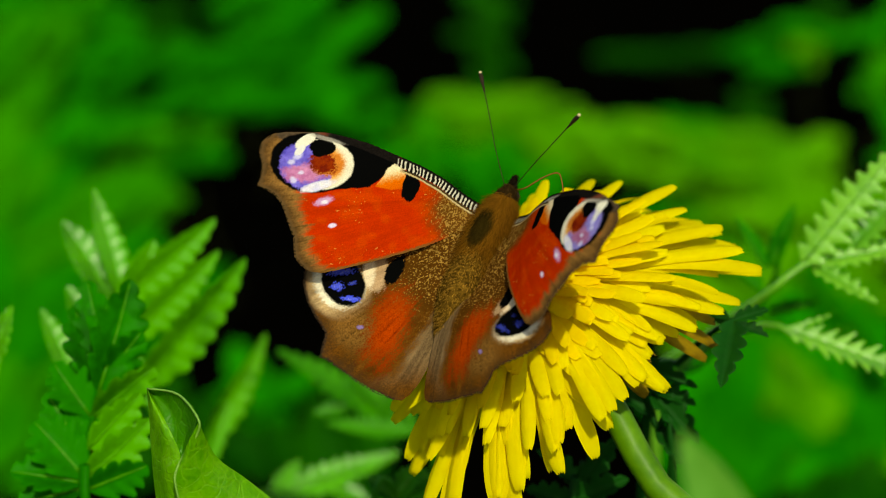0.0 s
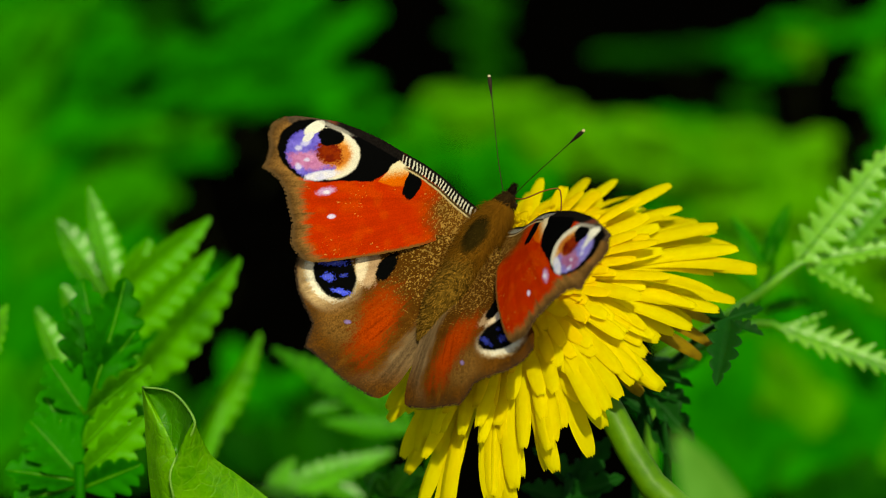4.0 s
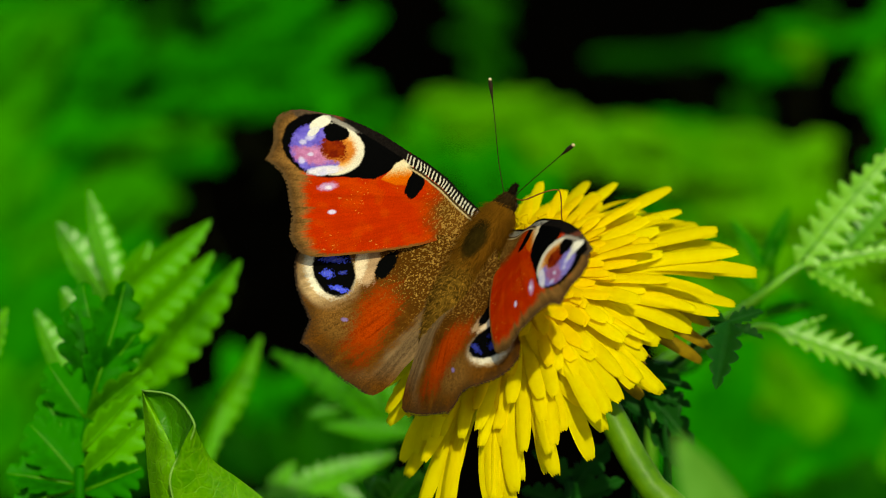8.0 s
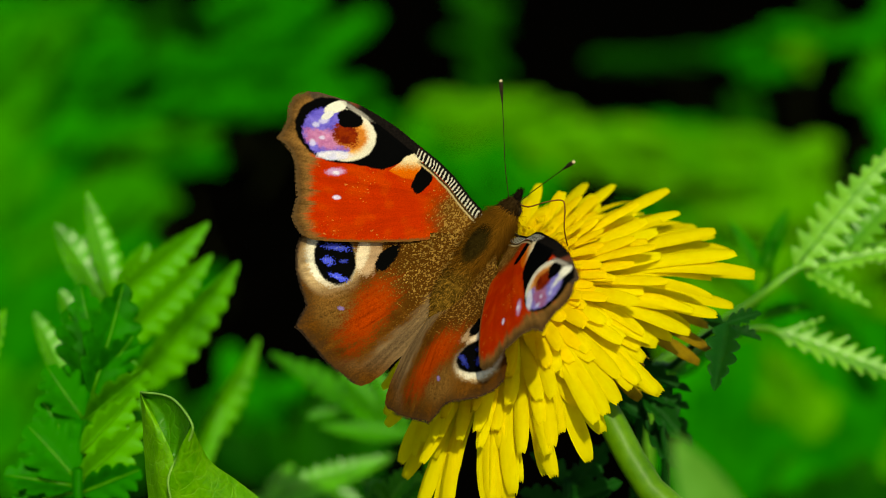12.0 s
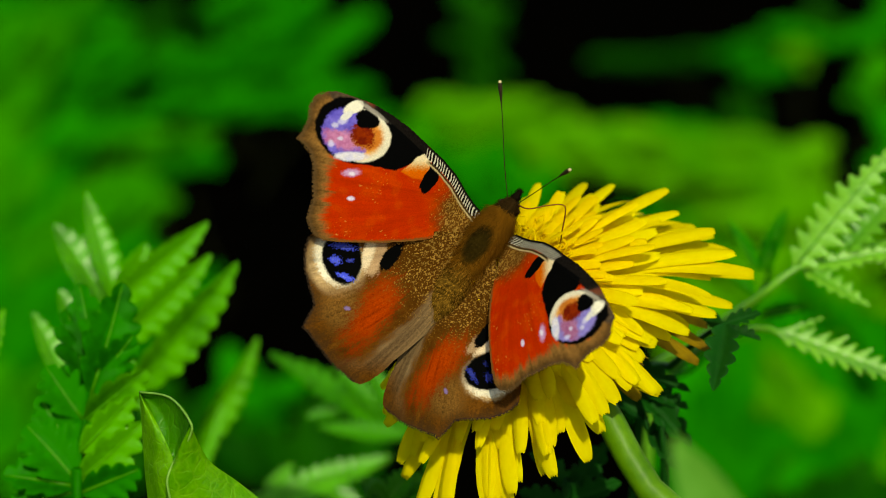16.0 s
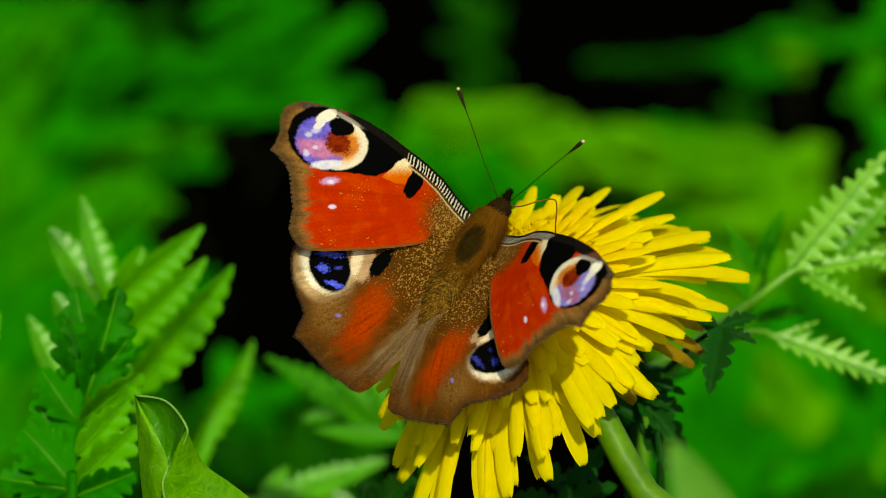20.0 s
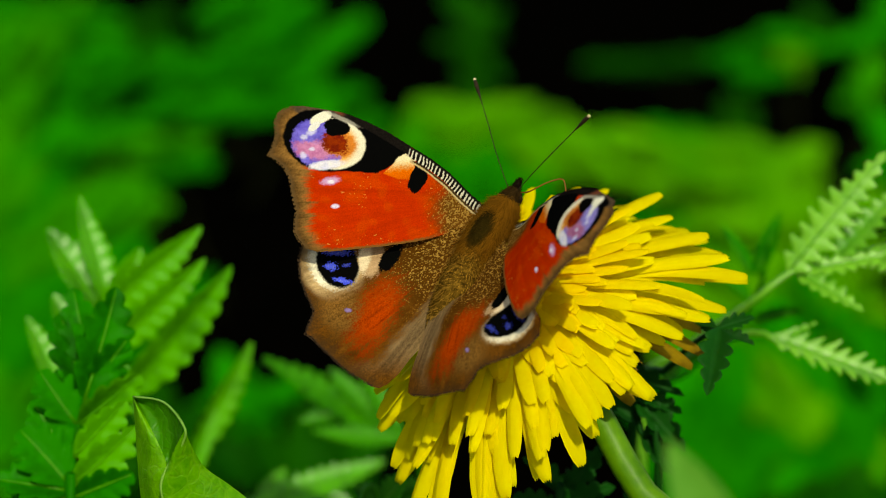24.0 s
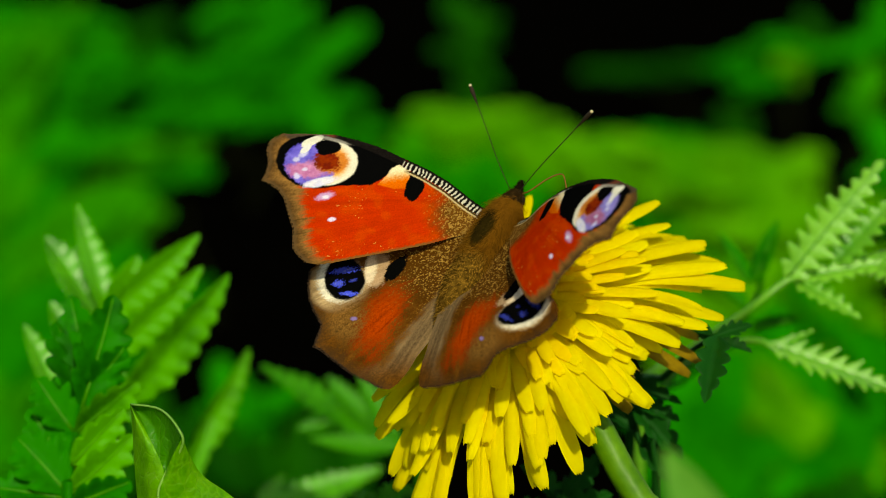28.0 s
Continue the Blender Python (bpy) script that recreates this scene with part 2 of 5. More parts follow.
def ovate(length, width, fold=0.3, bend=0.2, rows=12, cols=4, wave=0.03, tip=1.25):
    """A smooth-edged leaf along x."""
    bm = bmesh.new()
    grid = []
    for i in range(rows + 1):
        f = i / rows
        w = width * 0.5 * max(0.015, math.sin(math.pi * f ** (1 / tip)) ** 0.8)
        line = []
        for j in range(-cols, cols + 1):
            k = j / cols
            line.append(bm.verts.new((length * f, w * k, -length * bend * f * f + abs(k) ** 1.3 * w * fold + wave * w * math.sin(f * 17 + k * 4) * abs(k))))
        grid.append(line)
    for a, b in zip(grid, grid[1:]):
        for j in range(2 * cols):
            bm.faces.new((a[j], b[j], b[j + 1], a[j + 1]))
    return bm


# ---- ground ----
def ground():
    bm = bmesh.new()
    xs = [-60, -20, -8] + [-4 + 0.25 * i for i in range(33)] + [8, 20, 60]
    ys = [-60, -20, -6] + [-2 + 0.25 * i for i in range(33)] + [9, 16, 30, 60]
    v = [[bm.verts.new((x, y, 0.02 * noise.noise((x * 2, y * 2, 0)) - 0.01)) for x in xs] for y in ys]
    for a, b in zip(v, v[1:]):
        for j in range(len(xs) - 1):
            bm.faces.new((a[j], a[j + 1], b[j + 1], b[j]))
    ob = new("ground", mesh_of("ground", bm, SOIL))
    tagged(ob, "soil under the weeds, coloured near black for its shade", "ground", kind="structure")


ground()

# ---- the dandelion ----
HEAD_AT = at(11.0, -7.1, -12.2)
AXIS = way(-0.35, 0.70, 0.62)
FLOWER, _ = span(HEAD_AT, HEAD_AT + way(0.894, 0.447, 0.0) * 0.01, AXIS)   # z along the flower's axis


def petal_mesh(length, width, droop, cup, seed, mat):
    """A strap-shaped ray floret with a rounded, finely toothed tip, along x."""
    rng = random.Random(seed)
    bm = bmesh.new()
    steps = (0.0, 0.12, 0.25, 0.38, 0.5, 0.62, 0.73, 0.83, 0.9, 0.95, 0.985, 1.0)
    grid = []
    z = x = 0.0
    angle, last = 0.0, 0.0
    side = rng.uniform(-0.10, 0.10)
    for f in steps:
        step = length * (f - last)
        angle -= droop * (f - last) * (0.4 + 1.2 * f)
        x += math.cos(angle) * step
        z += math.sin(angle) * step
        last = f
        w = width * (0.42 + 0.58 * min(1, f * 1.35) ** 0.9) * math.sqrt(max(0.13, 1 - (max(0, f - 0.77) / 0.245) ** 2))
        line = []
        for j in range(7):
            k = j / 3 - 1
            notch = length * (0.012 * (j % 2) + rng.uniform(0, 0.012)) if f == 1.0 else 0.0
            ridge = 0.05 * w * math.cos(k * 3 * math.pi)
            line.append(bm.verts.new((x - notch, side * x * f + k * w / 2, z + cup * w * (k * k - 0.35) + ridge)))
        grid.append(line)
    for a, b in zip(grid, grid[1:]):
        for j in range(6):
            bm.faces.new((a[j], b[j], b[j + 1], a[j + 1]))
    return mesh_of("petal", bm, mat)


def dandelion():
    rng = random.Random(4)
    flower = thing("dandelion", FLOWER, "bright yellow dandelion in full bloom on a pale green stalk", "flower")
    mm = 0.001
    # the head has grown uneven: how far the florets reach and how they hang, every 45 degrees round it
    reach = (27.5, 21.5, 15.0, 14.0, 20.5, 29.5, 19.5, 17.0)
    hang = (-10, -9, -6, -4, -11, -15, -16, -22)
    def round_about(table, degrees):
        f = (degrees % 360) / 45
        k, f = int(f), f - int(f)
        f = f * f * (3 - 2 * f)
        return table[k] * (1 - f) + table[(k + 1) % 8] * f
    #        count, base radius, base height, first angle, part of the reach, width, droop, share of the hang
    rings = ((54, 5.5, 0.0, 3, 1.00, 2.7, 0.60, 1.0), (54, 5.2, 0.8, 7, 0.94, 2.55, 0.58, 0.95), (52, 4.9, 1.5, 10, 0.86, 2.3, 0.52, 0.9),
             (54, 4.4, 2.2, 14, 0.77, 2.2, 0.44, 0.8), (60, 3.8, 2.7, 21, 0.64, 1.95, 0.5, 0.65), (64, 3.2, 3.1, 30, 0.52, 1.6, 0.6, 0.45),
             (62, 2.6, 3.4, 43, 0.43, 1.3, 0.75, 0.25), (54, 1.7, 3.8, 60, 0.37, 1.0, 0.85, 0.15), (38, 0.9, 4.0, 77, 0.31, 0.85, 0.9, 0.1))
    for n, r, h, tilt, share, width, droop, fall in rings:
        mat = PETAL if share > 0.65 else INNER_PETAL
        kinds = [petal_mesh(20 * mm, width * mm, droop * d, c, s, mat)
                 for s, (d, c) in enumerate(((1.0, -0.22), (0.75, -0.30), (1.3, -0.15), (1.1, 0.14), (0.6, -0.26)))]
        turn = rng.uniform(0, 360)
        for i in range(n):
            a = turn + 360 * (i + rng.uniform(-0.28, 0.28)) / n
            grow = round_about(reach, a) * share * rng.uniform(0.8, 1.1) / 20
            lean = tilt + fall * round_about(hang, a) + rng.uniform(-6, 6)
            m = FLOWER @ pose(0, 0, 0, 0, 0, a) @ pose(r * mm, 0, (h + rng.uniform(-0.3, 0.3)) * mm, rng.uniform(-13, 13), -lean, rng.uniform(-7, 7)) @ Matrix.Diagonal((grow, 1, grow, 1))
            part("petal", rng.choice(kinds), mat, flower, m=m)
    # the forked, curled-back styles that stand among the middle florets
    styles = []
    for k in range(4):
        bm = bmesh.new()
        for s in (-1, 1):
            curl = [Vector((0, 0, 0)), Vector((0.0002 * k, 0, 0.0028)), Vector((0.0003 * k, 0.0007 * s, 0.0041)), Vector((0.0002 * k, (0.0013 + 0.0002 * k) * s, 0.0040)), Vector((0, 0.0014 * s, 0.0033))]
            tube(bm, spline(curl, 9), [0.00016] * 6 + [0.00014, 0.00012, 0.00008], 5)
        styles.append(mesh_of("style", bm, INNER_PETAL))
    for i in range(110):
        a, out = rng.uniform(0, 360), 0.4 + 6.4 * math.sqrt(rng.random())
        m = FLOWER @ pose(0, 0, 0, 0, 0, a) @ pose(out * mm, 0, (6.6 - 0.30 * out + rng.uniform(-0.5, 0.9)) * mm, 0, 5 * out + rng.uniform(-10, 10), rng.uniform(0, 180))
        part("style", rng.choice(styles), INNER_PETAL, flower, m=m)
    # the cup under the florets, its green bracts and the curled-back dry ones
    bm = bmesh.new()
    prof = ((2.4, -9.5), (4.6, -8.6), (5.9, -6.0), (6.2, -3.0), (6.6, 0.0), (4.0, 2.6), (0.2, 3.6))
    rings_v = [[bm.verts.new((r * mm * math.cos(k * math.pi / 10), r * mm * math.sin(k * math.pi / 10), z * mm)) for k in range(20)] for r, z in prof]
    for a, b in zip(rings_v, rings_v[1:]):
        for k in range(20):
            bm.faces.new((a[k], a[(k + 1) % 20], b[(k + 1) % 20], b[k]))
    part("receptacle", bm, BRACT, flower)
    def bract_mesh(length, width, bend):
        bm = ovate(length * mm, width * mm, fold=0.5, bend=bend, rows=8, cols=2, wave=0.0, tip=0.8)
        return mesh_of("bract", bm, BRACT)
    up = [bract_mesh(8.5, 2.4, 0.3), bract_mesh(8, 2.0, 0.4)]
    for i in range(20):
        m = FLOWER @ pose(0, 0, 0, 0, 0, 18 * i + rng.uniform(-4, 4)) @ pose(5.9 * mm, 0, -7.5 * mm, 0, -58 + rng.uniform(-8, 8), 0)
        part("bract", rng.choice(up), BRACT, flower, m=m)
    dry = bract_mesh(8.5, 2.2, 0.9)
    dry.materials[0] = DRY_BRACT
    for i in range(6):
        m = FLOWER @ pose(0, 0, 0, 0, 0, -72 + 11 * i + rng.uniform(-4, 4)) @ pose(5.6 * mm, 0, -6.0 * mm, rng.uniform(-20, 20), -14 + rng.uniform(-8, 10), 0)
        part("dry_bract", dry, DRY_BRACT, flower, "brown curled-back bract", m=m)
    # a few faded outer florets hang below the rest
    for a, lean, size in ((333, -33, 1.15), (341, -30, 1.22), (350, -28, 1.2), (303, -44, 0.9)):
        m = FLOWER @ pose(0, 0, 0, 0, 0, a) @ pose(5.4 * mm, 0, -0.6 * mm, rng.uniform(-30, 30), -lean, 0) @ Matrix.Diagonal((size, 1, size, 1))
        part("faded_petal", petal_mesh(20 * mm, 2.2 * mm, 0.55, -0.2, 3, FADED), FADED, flower, "faded brownish outer floret", m=m)
    bm = bmesh.new()
    inv = FLOWER.inverted()
    neck = FLOWER @ Vector((0, 0, -0.009))
    foot = Vector((at(75, 0, 0).x, at(0, 0, -20).y, -0.005))
    pts = spline([neck, at(18.2, -16.6, -15), at(22.2, -21.6, -14), at(27.2, -31.0, -12), at(43, -60, -12), (foot + Vector((-0.02, 0, 0.11))), foot], 24)
    tube(bm, [inv @ p for p in pts], [0.0018 + 0.0005 * i / 23 for i in range(24)], 14)
    part("stalk", bm, STALK, flower, "thick hollow pale green stalk")
    return flower


dandelion()

# ---- the peacock butterfly ----
FORE = [(-2.0, -1.0), (0.6, 2.0), (2.8, 4.9), (5.2, 7.3), (8.0, 9.6), (10.4, 11.7), (12.8, 13.4), (15.2, 14.8), (17.7, 15.6), (20.1, 16.3), (22.1, 16.4), (23.6, 15.8), (24.4, 14.4), (24.6, 12.6), (25.3, 11.1), (26.1, 9.8), (25.3, 8.9), (24.5, 7.8), (24.1, 6.2), (24.2, 3.9), (24.1, 1.7), (24.5, 0.2), (24.8, -1.2), (24.4, -2.6), (23.8, -3.6), (22.3, -4.3), (20.1, -4.5), (16.1, -4.5), (12.1, -4.4), (8.5, -4.2), (4.9, -3.6), (1.4, -3.2), (-1.4, -2.8)]
HIND = [(0.0, -0.6), (7.3, -0.9), (14.5, -1.8), (22.9, -2.4), (25.2, -3.6), (25.6, -5.5), (25.6, -8.1), (25.0, -10.4), (24.2, -12.6), (24.9, -14.1), (25.5, -15.6), (24.5, -16.2), (23.3, -17.5), (21.3, -19.4), (19.3, -20.9), (17.3, -22.0), (15.9, -22.3), (14.7, -21.7), (13.1, -20.2), (11.6, -18.3), (9.7, -16.4), (7.6, -14.4), (6.0, -12.0), (3.6, -9.0), (1.2, -5.1)]
COSTA, FORE_EDGE, FORE_BACK = FORE[:10], FORE[10:25], FORE[24:31]
HIND_EDGE, HIND_BACK = HIND[4:16], HIND[15:25]


def soft(a, b, x):
    t = np.clip((x - a) / (b - a), 0, 1)
    return t * t * (3 - 2 * t)


def off_line(u, v, line):
    """Distance from a broken line, and how far along it, in millimetres."""
    best, along, run = np.full(u.shape, 1e9), np.zeros(u.shape), 0.0
    for (a, b), (c, d) in zip(line, line[1:]):
        size = math.hypot(c - a, d - b)
        t = np.clip(((u - a) * (c - a) + (v - b) * (d - b)) / size ** 2, 0, 1)
        far = np.hypot(u - a - t * (c - a), v - b - t * (d - b))
        along = np.where(far < best, run + t * size, along)
        best = np.minimum(best, far)
        run += size
    return best, along


def inside(u, v, line):
    """Which points a closed outline holds."""
    held = np.zeros(u.shape, bool)
    for (a, b), (c, d) in zip(line, line[1:] + line[:1]):
        if b != d:
            held ^= ((b > v) != (d > v)) & (u < (c - a) * (v - b) / (d - b) + a)
    return held


def filled(u, v, line):
    """How well a closed outline holds each point, softly from 0 to 1."""
    far, _ = off_line(u, v, line + line[:1])
    return soft(-0.10, 0.10, np.where(inside(u, v, line), far, -far))


def oval(u, v, cu, cv, ru, rv, turn=0.0):
    c, s = math.cos(radians(turn)), math.sin(radians(turn))
    du, dv = u - cu, v - cv
    return np.hypot((du * c + dv * s) / ru, (-du * s + dv * c) / rv)


def ragged(u, v, size, amount, seed):
    """Smooth unevenness of a marking's edge."""
    return amount * (np.sin(u / size + seed) * np.cos(v / size * 1.3 + 2 * seed) + 0.6 * np.sin((u + 1.7 * v) / size * 2.1 + seed * 3))


def paint(base, mask, colour):
    return base + mask[..., None] * (np.array(colour) - base)


RED, BROWN, BLACK = (0.52, 0.026, 0.002), (0.10, 0.036, 0.005), (0.002, 0.002, 0.0022)
CREAM, VIOLET, PINK, MAROON, ORANGE, GOLD = (0.86, 0.77, 0.60), (0.16, 0.13, 0.85), (0.55, 0.24, 0.50), (0.24, 0.022, 0.006), (0.80, 0.27, 0.02), (0.40, 0.225, 0.05)


def speckle(u, v, rng, size):
    """Clumps of scales about so large in millimetres, as an even spread of numbers near 0 to 1."""
    n = (64, 64)
    table = rng.random(n)
    a, b = (u * 0.92 + v * 0.39) / size, (v * 0.92 - u * 0.39) / size
    i, j = np.floor(a).astype(int), np.floor(b).astype(int)
    fa, fb = soft(0, 1, a - i), soft(0, 1, b - j)
    g = lambda p, q: table[p % 64, q % 64]
    return (g(i, j) * (1 - fa) + g(i + 1, j) * fa) * (1 - fb) + (g(i, j + 1) * (1 - fa) + g(i + 1, j + 1) * fa) * fb


def along_veins(u, v, rng):
    """Fine streaks that run out from the wing's root."""
    angle = np.arctan2(v - 1, u + 3)
    return speckle(angle * 60, np.hypot(u, v) * 0.16, rng, 1.0) - 0.5 + 0.6 * (speckle(angle * 150, np.hypot(u, v) * 0.3, rng, 1.0) - 0.5)


def fore_pattern(u, v, rng, right_side):
    n = u.shape
    w = ragged(u, v, 0.7, 0.13, 1.0)
    grain = speckle(u, v, rng, 0.16) - 0.5
    fuzz = grain * 0.2
    mottle = speckle(u, v, rng, 1.3) - 0.5
    streak = along_veins(u, v, rng)
    col = np.ones(n + (3,)) * np.array(RED) * (1 + 0.16 * streak + 0.14 * mottle + 0.12 * grain)[..., None]
    col[..., 1] *= 1 + 0.5 * soft(0.0, 0.4, mottle)
    rim, _ = off_line(u, v, FORE_EDGE)
    back, _ = off_line(u, v, FORE_BACK)
    front, along = off_line(u, v, COSTA)
    root = np.hypot(u, v + 1.5)
    # the brown, gold-dusted root
    col = paint(col, soft(8.5, 4.2, root + w * 3 + fuzz * 4), (0.13, 0.048, 0.007))
    dust = soft(8.0, 3.5, root + w * 2)
    col = paint(col, soft(0.0, 0.14, grain - 0.36 + 0.38 * dust) * (dust > 0) * 0.75, np.array(GOLD) * (0.6 + 0.7 * speckle(u, v, rng, 0.4))[..., None])
    col = paint(col, soft(0.55, 0.15, back + fuzz * 1.2) * soft(5, 9, u), (0.20, 0.085, 0.02))
    # the brown margin, combed by the veins, dark at the fringe
    deep = soft(0.2, 2.0, rim + w)
    tone = np.stack([(a + (b - a) * deep) * (1 + 0.6 * streak + 0.5 * grain) for a, b in zip((0.085, 0.042, 0.014), (0.27, 0.13, 0.033))], -1)
    col = paint(col, soft(2.9, 1.3, rim + w + fuzz * 2.2 + streak * 1.5 - 0.9 * soft(5.5, 7.5, v)), tone)
    col = paint(col, soft(0.75, 0.3, rim + fuzz) * 0.6, (0.13, 0.075, 0.03))
    # dark front edge from the bars to the tip, and the black field before the eye
    col = paint(col, soft(1.75, 1.45, front + fuzz * 0.5) * soft(13.3, 14.1, along) * soft(25.2, 23.2, along), np.stack([c * (1 + 0.9 * grain) for c in (0.009, 0.007, 0.006)], -1))
    col = paint(col, soft(1.7, 1.2, front + fuzz * 0.5) * soft(22.7, 25.2, along), np.stack([c * (1 + 0.5 * grain) for c in (0.085, 0.055, 0.032)], -1))
    field = filled(u + w * 0.6 + fuzz * 0.4, v + w * 0.6 + fuzz * 0.4, [(13.2, 12.3), (8.6, 8.3), (9.9, 7.5), (11.6, 6.4), (13.1, 5.9), (14.9, 6.2), (16.7, 6.5), (18.5, 6.8), (16.1, 9.9), (14.5, 12.6)])
    col = paint(col, field, BLACK)
    wedge = filled(u + w * 0.5 + fuzz * 0.4, v + w * 0.5 + fuzz * 0.4, [(8.7, 8.3), (7.6, 7.3), (8.0, 5.6), (8.8, 4.5), (10.4, 4.8), (12.1, 5.7), (11.2, 6.5), (9.9, 7.7)])
    pale = soft(5.6, 7.6, v + grain * 0.5)
    col = paint(col, wedge * soft(3.6, 5.4, v + fuzz), np.stack([0.74 + 0.18 * pale, 0.13 + 0.62 * pale, 0.006 + 0.46 * pale ** 1.5], -1))
    col = paint(col, soft(1.06, 0.94, oval(u + w, v, 7.55, 4.75, 2.45, 1.1, -60) + fuzz * 0.5), BLACK)
    col = paint(col, soft(1.06, 0.94, oval(u, v, 6.75, 6.3, 1.2, 1.0, -60) + fuzz * 0.5), BLACK)
    # the eye: black surround, cream ring open to the tip, violet and mauve field, maroon heart, black pupil
    ue = u + 0.75 * right_side * (u - 19.6)          # a narrower eye on the other wing
    eye = oval(ue, v, 18.73, 11.13, 5.02, 4.44, 20) + w * 0.08 + fuzz * 0.10
    col = paint(col, soft(1.03, 0.97, eye) * soft(11.0, 12.2, u), BLACK)
    ring = oval(ue, v, 17.8, 10.6, 4.2, 3.7, 8) + w * 0.08 + fuzz * 0.10
    hole = oval(ue, v, 18.65, 10.68, 3.75, 3.16, 0) + w * 0.08 + fuzz * 0.25
    warm = soft(0.6, -0.4, (hole - 1) * 3)[..., None]
    col = paint(col, soft(1.03, 0.96, ring) * soft(19.8, 17.6, u + fuzz * 2), np.array(CREAM) * (1 - warm) + warm * np.array((0.86, 0.42, 0.10)))
    core = oval(ue, v, 19.53, 10.83, 3.35, 3.53, 0) + w * 0.1 + fuzz * 0.4
    inner = soft(1.04, 0.93, core)
    dapple = 0.6 * speckle(u, v, rng, 0.8) + 0.4 * speckle(u, v, rng, 0.3)
    lilac = np.stack([c0 + (c1 - c0) * dapple for c0, c1 in zip((0.06, 0.04, 0.45), (0.22, 0.17, 0.78))], -1)
    lilac = lilac + 0.6 * right_side * (np.array((0.66, 0.56, 0.72)) - lilac)          # paler on the right wing: its gloss at that angle put into the colour
    col = paint(col, inner, lilac)
    col = paint(col, inner * soft(1.15, 0.6, oval(ue, v, 20.08, 9.92, 2.87, 1.50, 15) + fuzz * 1.2 + (dapple - 0.5) * 0.6), np.stack([0.42 + 0.3 * dapple, 0.10 + 0.2 * dapple, 0.30 + 0.25 * dapple], -1) * (1 - 0.7 * right_side))
    col = paint(col, soft(1.15, 0.7, oval(ue, v, 19.13, 7.67, 2.39, 0.68, -3) + fuzz + (dapple - 0.5) * 0.3), np.stack([0.62 + 0.3 * dapple, 0.60 + 0.25 * dapple, 0.88 + 0 * u], -1))
    for cu, cv, ru, rv, turn in ((20.08, 12.48, 0.72, 0.45, -20), (20.48, 10.08, 0.40, 0.30, 0), (21.68, 9.32, 0.40, 0.53, 0), (21.12, 11.88, 0.48, 0.38, 0)):
        col = paint(col, soft(1.3, 0.5, oval(ue, v, cu, cv, ru, rv, turn) + fuzz * 1.5) * 0.8, (0.70, 0.66, 0.95))
    col = paint(col, soft(1.12, 0.8, oval(ue, v, 16.90, 10.38, 2.15, 1.88, 0) + fuzz * 0.9 + w * 0.3), (0.66, 0.20, 0.03))
    col = paint(col, soft(1.15, 0.75, oval(ue, v, 17.45, 10.68, 1.67, 1.80, -20) + fuzz * 2.0 + w * 0.4), np.stack([(0.08 + 0.24 * dapple), 0.008 + 0.03 * dapple ** 2, 0.004 + 0 * u], -1))
    col = paint(col, soft(1.1, 0.9, oval(ue, v, 18.4, 14.35, 1.67, 0.68, -22) + fuzz * 0.6), (0.86, 0.80, 0.66))
    col = paint(col, soft(1.1, 0.9, oval(ue, v, 19.53, 13.23, 0.96, 0.45, -35) + fuzz * 0.6), (0.80, 0.76, 0.74))
    col = paint(col, soft(1.08, 0.92, oval(ue, v, 16.75, 12.9, 1.6, 1.2, 15) + fuzz * 0.6 + w * 0.35), BLACK)
    col = paint(col, soft(1.05, 0.9, oval(ue, v, 17.37, 12.33, 0.88, 0.75, 0) + fuzz * 0.6), BLACK)
    col = paint(col, soft(1.3, 0.5, oval(ue, v, 15.70, 13.91, 2.15, 0.38, 36) + fuzz * 1.5) * 0.75, (0.42, 0.37, 0.31))
    # the two pale dots
    col = paint(col, soft(1.25, 0.5, oval(u, v, 19.05, 5.41, 1.28, 0.60, -8) + fuzz * 1.6), (0.62, 0.34, 0.62))
    col = paint(col, soft(1.25, 0.5, oval(u, v, 18.97, 5.26, 0.48, 0.30, 0) + fuzz), (0.85, 0.75, 0.92))
    col = paint(col, soft(1.25, 0.6, oval(u, v, 19.05, 1.80, 0.52, 0.34, 0) + fuzz), (0.80, 0.66, 0.90))
    # worn flecks on the red, then the bars along the front edge
    fleck = soft(0.86, 0.95, speckle(u, v, rng, 0.22)) * soft(0.52, 0.66, speckle(u, v, rng, 2.2)) * (col[..., 0] > 0.4) * (col[..., 2] < 0.05)
    col = paint(col, fleck * 0.7, (0.80, 0.32, 0.07))
    wave = np.sin(along * 2 * math.pi / 0.56 + front * 1.6 + 1.5 * (speckle(u, v, rng, 0.9) - 0.5) * 2)
    band = soft(1.75, 1.6, front + fuzz * 0.4) * soft(14.2, 13.6, along + fuzz * 2)
    col = paint(col, band, (0.008, 0.007, 0.006))
    col = paint(col, band * soft(0.1, 0.4, wave + 1.2 * grain) * soft(0.25, 0.45, front), (0.64, 0.58, 0.46))
    line = soft(2.3, 2.15, front + fuzz * 0.5) * soft(13.6, 12.6, along)
    col = paint(col, line * soft(1.7, 1.8, front), (0.05, 0.03, 0.012))
    col = paint(col, line * soft(1.95, 2.05, front + fuzz * 0.5), (0.60, 0.45, 0.22))
    return col


